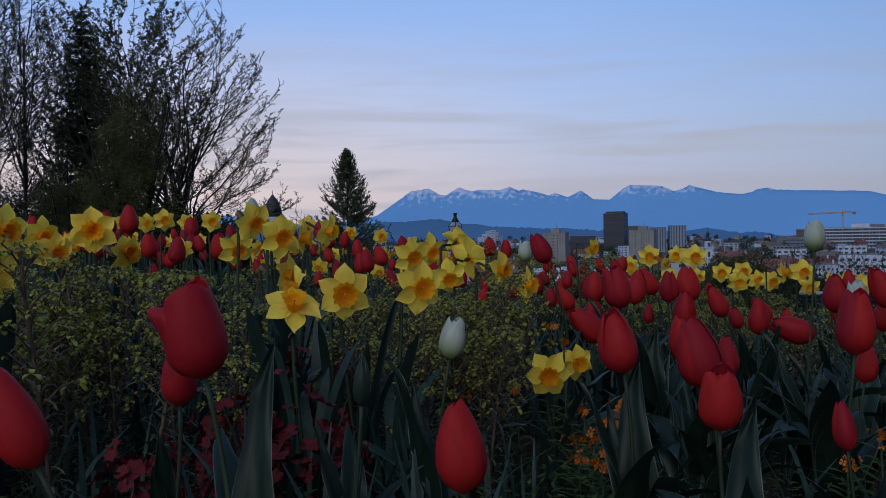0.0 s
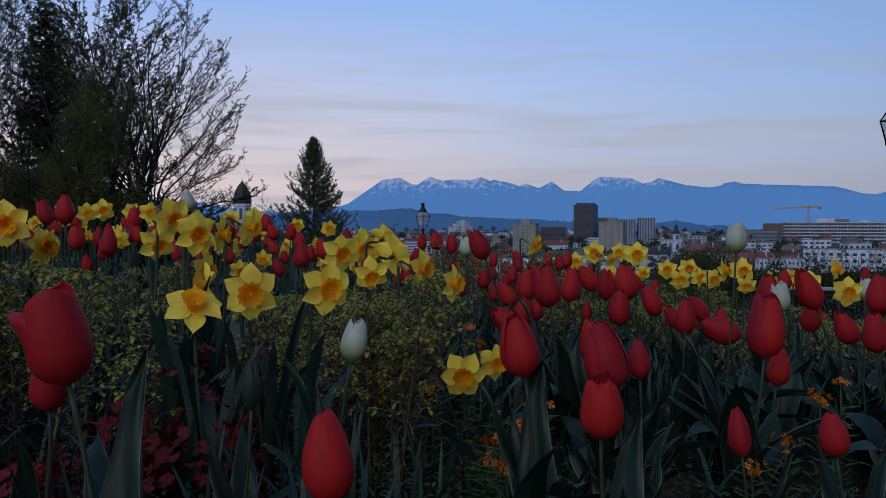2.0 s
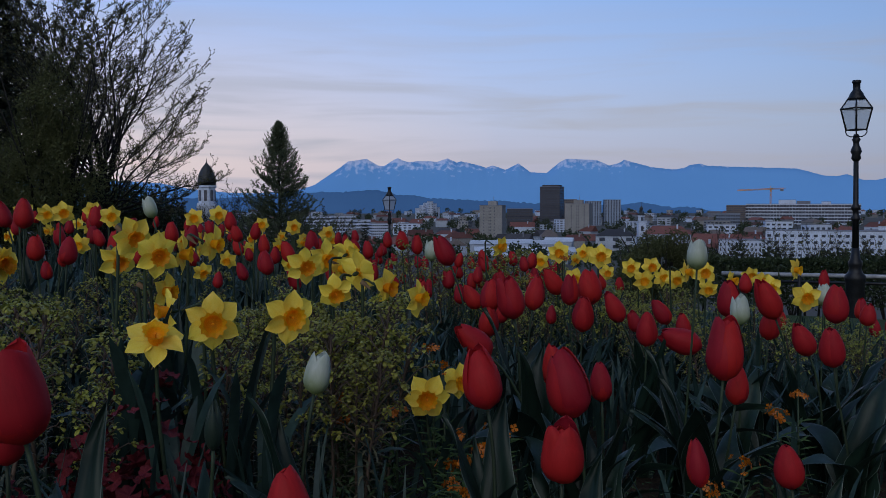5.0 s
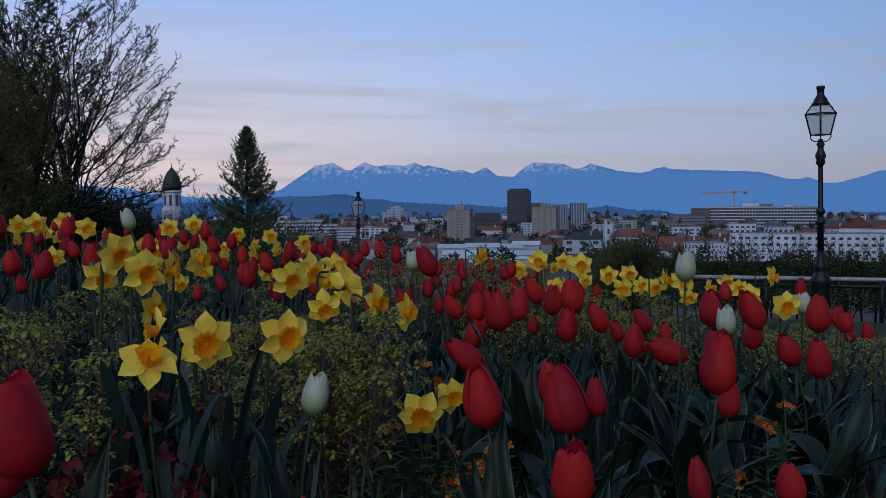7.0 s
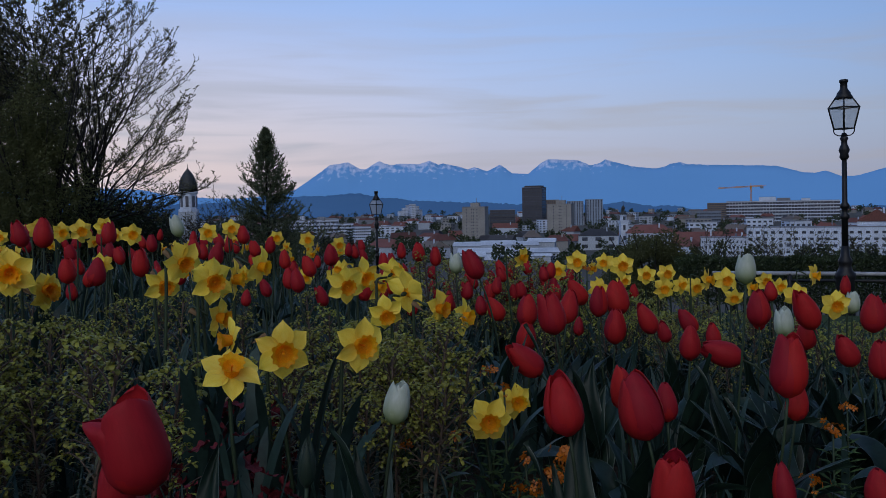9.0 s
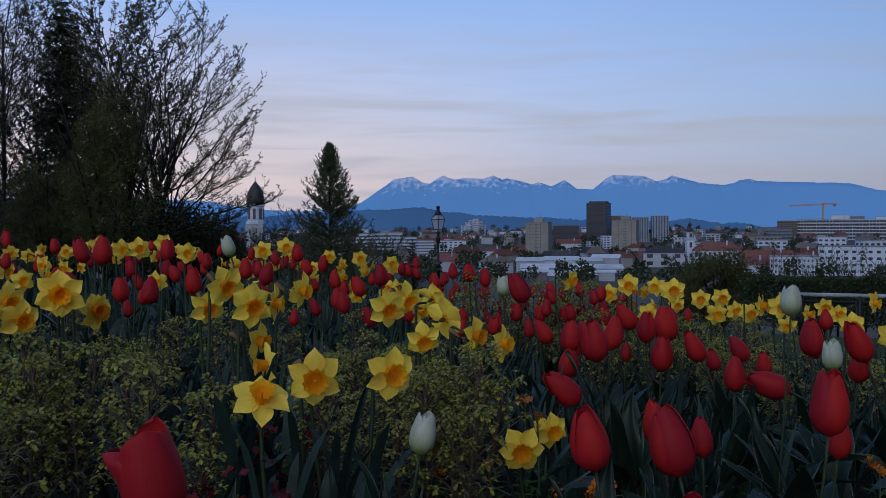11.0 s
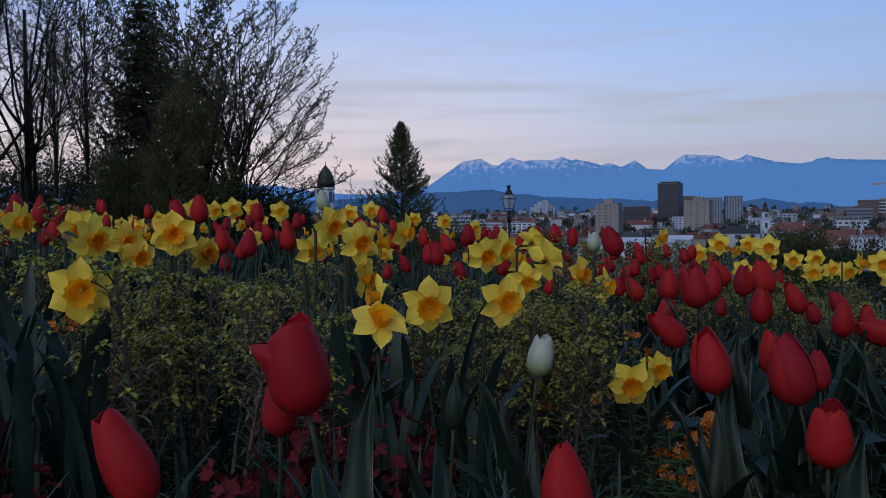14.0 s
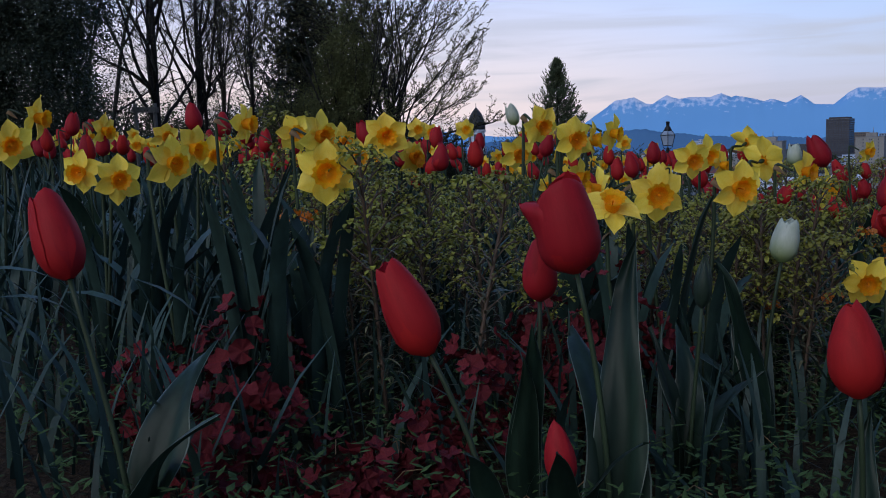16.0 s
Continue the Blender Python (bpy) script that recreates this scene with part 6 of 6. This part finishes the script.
def gabled(az, dist, w, depth, eave, rise, wall, roof, label, turn=0.0, bays=0, floors=0, hip=0.0, name="house", base=PLAIN, chimney=True):
    """A house with a pitched roof; its ridge runs along its width."""
    t = thing(name, bearing(az, dist, base), label, "house" if name == "house" else "building", "city houses" if name == "house" else "", turn=-az + turn)
    part("wall", Shape().box(-w / 2, 0, -1, w / 2, depth, eave).mesh("wall", wall, False), t)
    o, h = 0.6, hip * depth / 2
    s = Shape().add([(-w / 2 - o, -o, eave - 0.1), (w / 2 + o, -o, eave - 0.1), (w / 2 + o, depth + o, eave - 0.1), (-w / 2 - o, depth + o, eave - 0.1), (-w / 2 - o + h, depth / 2, eave + rise), (w / 2 + o - h, depth / 2, eave + rise)],
                    [(0, 1, 5, 4), (2, 3, 4, 5), (1, 2, 5), (3, 0, 4), (3, 2, 1, 0)])
    part("roof", s.mesh("roof", roof, False), t)
    if chimney:
        part("chimney", Shape().box(w * 0.2, depth * 0.3, eave + rise * 0.3, w * 0.2 + 1.0, depth * 0.3 + 1.0, eave + rise + 1.2).mesh("chimney", wall, False), t)
    if bays:
        fh = eave / floors
        facade_rows(t, w, depth, floors, bays, fh * 0.3, fh, 0.42, 0.5, None, False)
    return t


tower_block(6.25, 7.70, 780, -0.9, 16, 12, 13, BEIGE, "beige residential tower block with two columns of small windows", -12, (0.45, 0.42), only=(2, 5, 6, 8))
tower_block(11.6, 13.1, 870, 0.4, 18, 12, 13, BEIGE, "beige residential tower block with two columns of small windows", -10, (0.45, 0.42), only=(3, 6, 7, 10))
office = tower_block(10.03, 11.3, 1450, 27.5, 30, 24, 9, DARK_TOWER, "dark glazed office tower standing over the city", -14, (0.6, 0.55), False)
part("roof_house", Shape().box(-13, 3, 27.9 - PLAIN, 13, 27, 30.5 - PLAIN).mesh("roof_house", DARK_TOWER, False), office)
tower_block(8.0, 9.6, 1250, -6.5, 25, 7, 12, DARK_TOWER, "low dark office block beside the tower", 0, (0.8, 0.4), False, "office_block")
tower_block(11.4, 12.35, 1620, 8.0, 25, 14, 8, BROWN_WALL, "brown residential block behind the tower", 0, (0.5, 0.5), False)
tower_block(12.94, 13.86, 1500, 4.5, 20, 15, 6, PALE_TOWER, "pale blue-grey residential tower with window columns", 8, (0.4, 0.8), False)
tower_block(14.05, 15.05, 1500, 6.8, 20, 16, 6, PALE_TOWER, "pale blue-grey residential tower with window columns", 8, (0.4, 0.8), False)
tower_block(22.4, 28.7, 1650, -0.3, 22, 6, 36, HAZED_WHITE, "long pale hospital block with bands of windows", 0, (0.93, 0.66), False, "hospital")
tower_block(24.25, 25.2, 1662, 6.6, 10, 2, 3, HAZED_WHITE, "white plant room rising behind the hospital roof", 0, (0.3, 0.3), False, "hospital_annexe")
tower_block(25.25, 26.0, 1664, 4.4, 12, 2, 5, HAZED_GREY, "grey plant storey rising behind the hospital roof", 0, (0.3, 0.3), False, "hospital_annexe")
tower_block(26.6, 27.1, 1662, 3.4, 8, 2, 2, HAZED_WHITE, "white plant room rising behind the hospital roof", 0, (0.3, 0.3), False, "hospital_annexe")
tower_block(21.3, 22.4, 1640, -2.5, 30, 9, 8, BROWN_WALL, "brown hospital wing with balconies", 0, (0.85, 0.45), False, "hospital_annexe")
tower_block(20.7, 22.1, 1250, -12.5, 30, 5, 10, BLUE_PANEL, "blue-grey glazed office block", 0, (0.85, 0.5), False, "office_block")
tower_block(23.6, 38.0, 620, -16.8, 15, 4, 34, HAZED_WHITE, "long white school building with rows of windows", 4, (0.5, 0.4), False, "school_building")
tower_block(20.9, 23.6, 612, -23.0, 14, 3, 12, HAZED_WHITE, "low white wing of the school", 2, (0.4, 0.45), False, "school_building")
gabled(17.9, 700, 34, 20, 12.7, 6.1, HAZED_WHITE, RED_ROOF, "long building with a red tiled roof", 4, 10, 2, 0.7, "long_building")
gabled(20.85, 640, 36, 20, 7.8, 7.2, HAZED_WHITE, RED_ROOF, "long white building with a red tiled roof", 3, 9, 2, 0.3, "long_building")
gabled(14.75, 700, 30, 20, 11.0, 5.0, HAZED_CONCRETE, DARK_ROOF, "pale grey house with a dark hipped roof", 0, 3, 2, 0.9)
gabled(31.6, 760, 30, 26, 19.0, 9.0, HAZED_WHITE, RED_ROOF, "large house with a red roof and white gables", 90, 0, 0, 0.0)
gabled(33.3, 740, 22, 26, 19.0, 7.0, HAZED_WHITE, RED_ROOF, "large house with a red roof and white gables", 90, 0, 0, 0.0)
gabled(36.0, 700, 50, 20, 17.0, 7.0, BEIGE, RED_ROOF, "long building with a red tiled roof", 0, 14, 3, 0.5, "long_building")
for i, (az, d, w, h) in enumerate(((6.9, 600, 26, 9.0), (8.5, 590, 22, 10.0), (9.9, 600, 24, 9.0), (11.2, 610, 18, 10.5), (7.7, 560, 34, 6.5), (10.3, 565, 40, 6.0))):
    gabled(az, d, w, 24, h, 2.2, HAZED_CONCRETE, PALE_ROOF, "low hall with a pale sheet-metal roof", (i % 3) * 4 - 4, 0, 0, 0.0, "market_hall", chimney=False)


stall = random.Random(5)
for i in range(14):
    gabled(stall.uniform(6.3, 11.6), stall.uniform(535, 555), stall.uniform(6, 16), stall.uniform(8, 14), stall.uniform(2.5, 5.5), stall.uniform(0.8, 2.0), stall.choice((HAZED_GREY, BLUE_PANEL, HAZED_CONCRETE)), PALE_ROOF, "small market stall with a pale sheet-metal roof", stall.uniform(-30, 30), name="market_stall", chimney=False)


def apartment_terraces():
    for az0, az1, d, top in ((-2.9, -1.5, 900, -11), (-1.5, -0.6, 880, -15), (-0.5, 0.5, 860, -18), (-4.6, -3.0, 930, -12)):
        tower_block(az0, az1, d, top, 18, 6, 8, HAZED_WHITE, "white terraced apartment block with dark balconies", 10, (0.8, 0.45), False, "apartment_block")


apartment_terraces()


def white_estate():
    """Stepped white towers far out."""
    for i, (az, top) in enumerate(((2.45, -10), (2.7, -3), (2.95, 3), (3.2, 6), (3.42, 1), (3.62, -8))):
        tower_block(az - 0.14, az + 0.14, 2150 + 20 * (i % 3), top, 14, 9, 3, HAZED_WHITE, "far white stepped residential tower", 20, (0.4, 0.4), False)


white_estate()


def steeple():
    t = thing("church_tower", bearing(16.35, 715, PLAIN), "white baroque church tower with a dark onion dome", "church")
    part("shaft", Shape().box(-2.7, 0, 0, 2.7, 5.4, 21).mesh("shaft", HAZED_WHITE, False), t)
    part("cornice", Shape().box(-3.5, -0.8, 21, 3.5, 6.2, 21.8).mesh("cornice", HAZED_WHITE, False), t)
    part("belfry", Shape().lathe(((2.6, 21.8), (2.5, 23), (2.5, 25.6), (3.0, 26.0), (3.0, 26.5)), 8, (0, 2.7, 0), math.pi / 8).mesh("belfry", HAZED_WHITE, False), t)
    for z, h in ((14.5, 4.0), (22.4, 2.8), (7, 3)):
        part("bell_opening", Shape().box(-0.9, -0.35, z, 0.9, 1.2, z + h).mesh("bell_opening", WINDOW, False), t)
    for x in (-2.9, 2.9):
        part("corner_vase", Shape().lathe(((0.35, 21.8), (0.5, 22.3), (0.2, 22.9), (0.05, 23.6)), 8, (x, -0.2, 0)).mesh("corner_vase", HAZED_WHITE), t)
    part("onion_dome", Shape().lathe(((2.7, 26.5), (2.9, 27.2), (2.4, 28.2), (1.3, 28.9), (1.0, 29.6), (1.05, 30.8), (1.6, 31.6), (1.2, 32.6), (0.4, 33.4), (0.12, 34.2), (0.1, 37)), 12, (0, 2.7, 0)).mesh("onion_dome", COPPER), t)


steeple()


def domed_church():
    t = thing("domed_church_tower", bearing(-10.6, 280, PLAIN), "white church tower with a tall pointed dark dome", "church")
    part("shaft", Shape().box(-2.6, -2.6, 0, 2.6, 2.6, 35.2).mesh("shaft", HAZED_CONCRETE, False), t)
    part("belfry", Shape().lathe(((3.0, 35.2), (3.0, 35.9), (2.5, 36.0), (2.5, 40.4), (2.9, 40.6), (2.9, 41.2)), 8, turn=math.pi / 8).mesh("belfry", HAZED_WHITE, False), t)
    for k in range(8):
        a = k * math.pi / 4
        part("arched_opening", Shape().box(-0.42, -0.3, 36.6, 0.42, 0.3, 39.8, Matrix.Rotation(a, 4, "Z") @ Matrix.Translation((0, -2.25, 0))).mesh("arched_opening", WINDOW, False), t)
    part("dome", Shape().lathe(((2.75, 41.2), (2.8, 42.2), (2.65, 43.4), (2.2, 44.9), (1.5, 46.3), (0.7, 47.3), (0.12, 48.0), (0.08, 49.2)), 16).mesh("dome", COPPER), t)


domed_church()


def crane():
    t = thing("tower_crane", bearing(23.8, 1760, PLAIN), "orange tower crane behind the hospital", "crane", turn=-23.8)
    mast, jib = Shape(), Shape()
    H = 59.5
    for x in (-1, 1):
        for y in (-1, 1):
            mast.tube([(x, y, 0), (x, y, H + 3)], 0.45, 4)
    for i in range(28):
        z = i * H / 28
        mast.tube([(-1, -1, z), (1, -1, z + H / 28)], 0.22, 4)
    for z, y in ((0, -1), (0, 1), (1.8, 0)):
        jib.tube([(-58, y, H + z - 0.6), (22, y, H + z + 2.6)], 0.42, 4)
    for i in range(42):
        x = -58 + i * 2
        jib.tube([(x, -1, H + 1.7 + x * 0.04), (x + 1, 0, H + 3.5 + x * 0.04), (x + 2, -1, H + 1.7 + x * 0.04)], 0.25, 4)
    part("mast", mast.mesh("mast", CRANE, False), t)
    part("jib", jib.mesh("jib", CRANE, False), t)
    part("counterweight", Shape().box(16, -1.4, H - 1.5, 22, 1.4, H + 2).mesh("counterweight", HAZED_GREY, False), t)
    part("cab", Shape().box(-1.6, -2.4, H - 2.6, 1.6, -0.6, H - 0.2).mesh("cab", CRANE, False), t)
    part("peak", Shape().tube([(0, 0, H), (0, 0, H + 8)], 0.5, 4).mesh("peak", CRANE), t)


crane()


def city_houses():
    """Houses and slabs between the larger buildings, out to the hills."""
    q = random.Random(21)
    made = []
    while len(made) < 240:
        az = q.uniform(-13, 37)
        d = 620 * (3300 / 620) ** (q.random() ** 0.8)
        p = bearing(az, d)
        if any((p - o).length < 16 + d * 0.008 for o in made):
            continue
        made.append(p)
        k = 1 + d / 2600
        if q.random() < 0.26 and d > 900:
            w = q.uniform(14, 34)
            half = math.degrees(math.atan(w / 2 / d))
            tower_block(az - half, az + half, d, PLAIN + q.uniform(9, 16), 14, q.choice((3, 4, 5)), int(w / 5), q.choice((HAZED_CONCRETE, HAZED_WHITE, HAZED_WHITE, BEIGE)), "far flat-roofed apartment block in the city", q.uniform(-35, 35), (0.55, 0.45), False, "apartment_block")
        else:
            gabled(az, d, q.uniform(11, 24) * k ** 0.6, q.uniform(10, 16), q.uniform(5, 9) * k ** 0.4, q.uniform(3, 5.5), q.choice((HAZED_WHITE, BEIGE, HAZED_CONCRETE, HAZED_GREY)), q.choice((RED_ROOF, RED_ROOF, RED_ROOF, DARK_ROOF, BROWN_WALL)), "far city house with a tiled roof", q.uniform(-60, 60), hip=q.choice((0, 0.6)))


city_houses()


def city_trees():
    """Dark tree clumps between the houses."""
    q = random.Random(33)
    s = Shape()
    for i in range(800):
        az = q.uniform(-20, 40)
        d = 480 * (3400 / 480) ** (q.random() ** 0.9)
        p = bearing(az, d, PLAIN)
        R = q.uniform(2.5, 5.0) * (1 + d / 3000)
        for k in range(90):
            u = Vector((q.gauss(0, 1), q.gauss(0, 1), q.gauss(0, 1))).normalized() * R * q.uniform(0.5, 1.0)
            c = p + Vector((u.x, u.y, R * 1.2 + u.z))
            speck(s, c, Vector((q.gauss(0, 1), q.gauss(0, 1), q.gauss(0, 1))), Vector((q.random(), q.random(), 0.3)), R * 0.36, R * 0.16)
    tagged(new("city_trees", s.mesh("city_trees", HEDGE, False)), "far dark tree clumps among the city houses", "trees", kind="stuff")


city_trees()
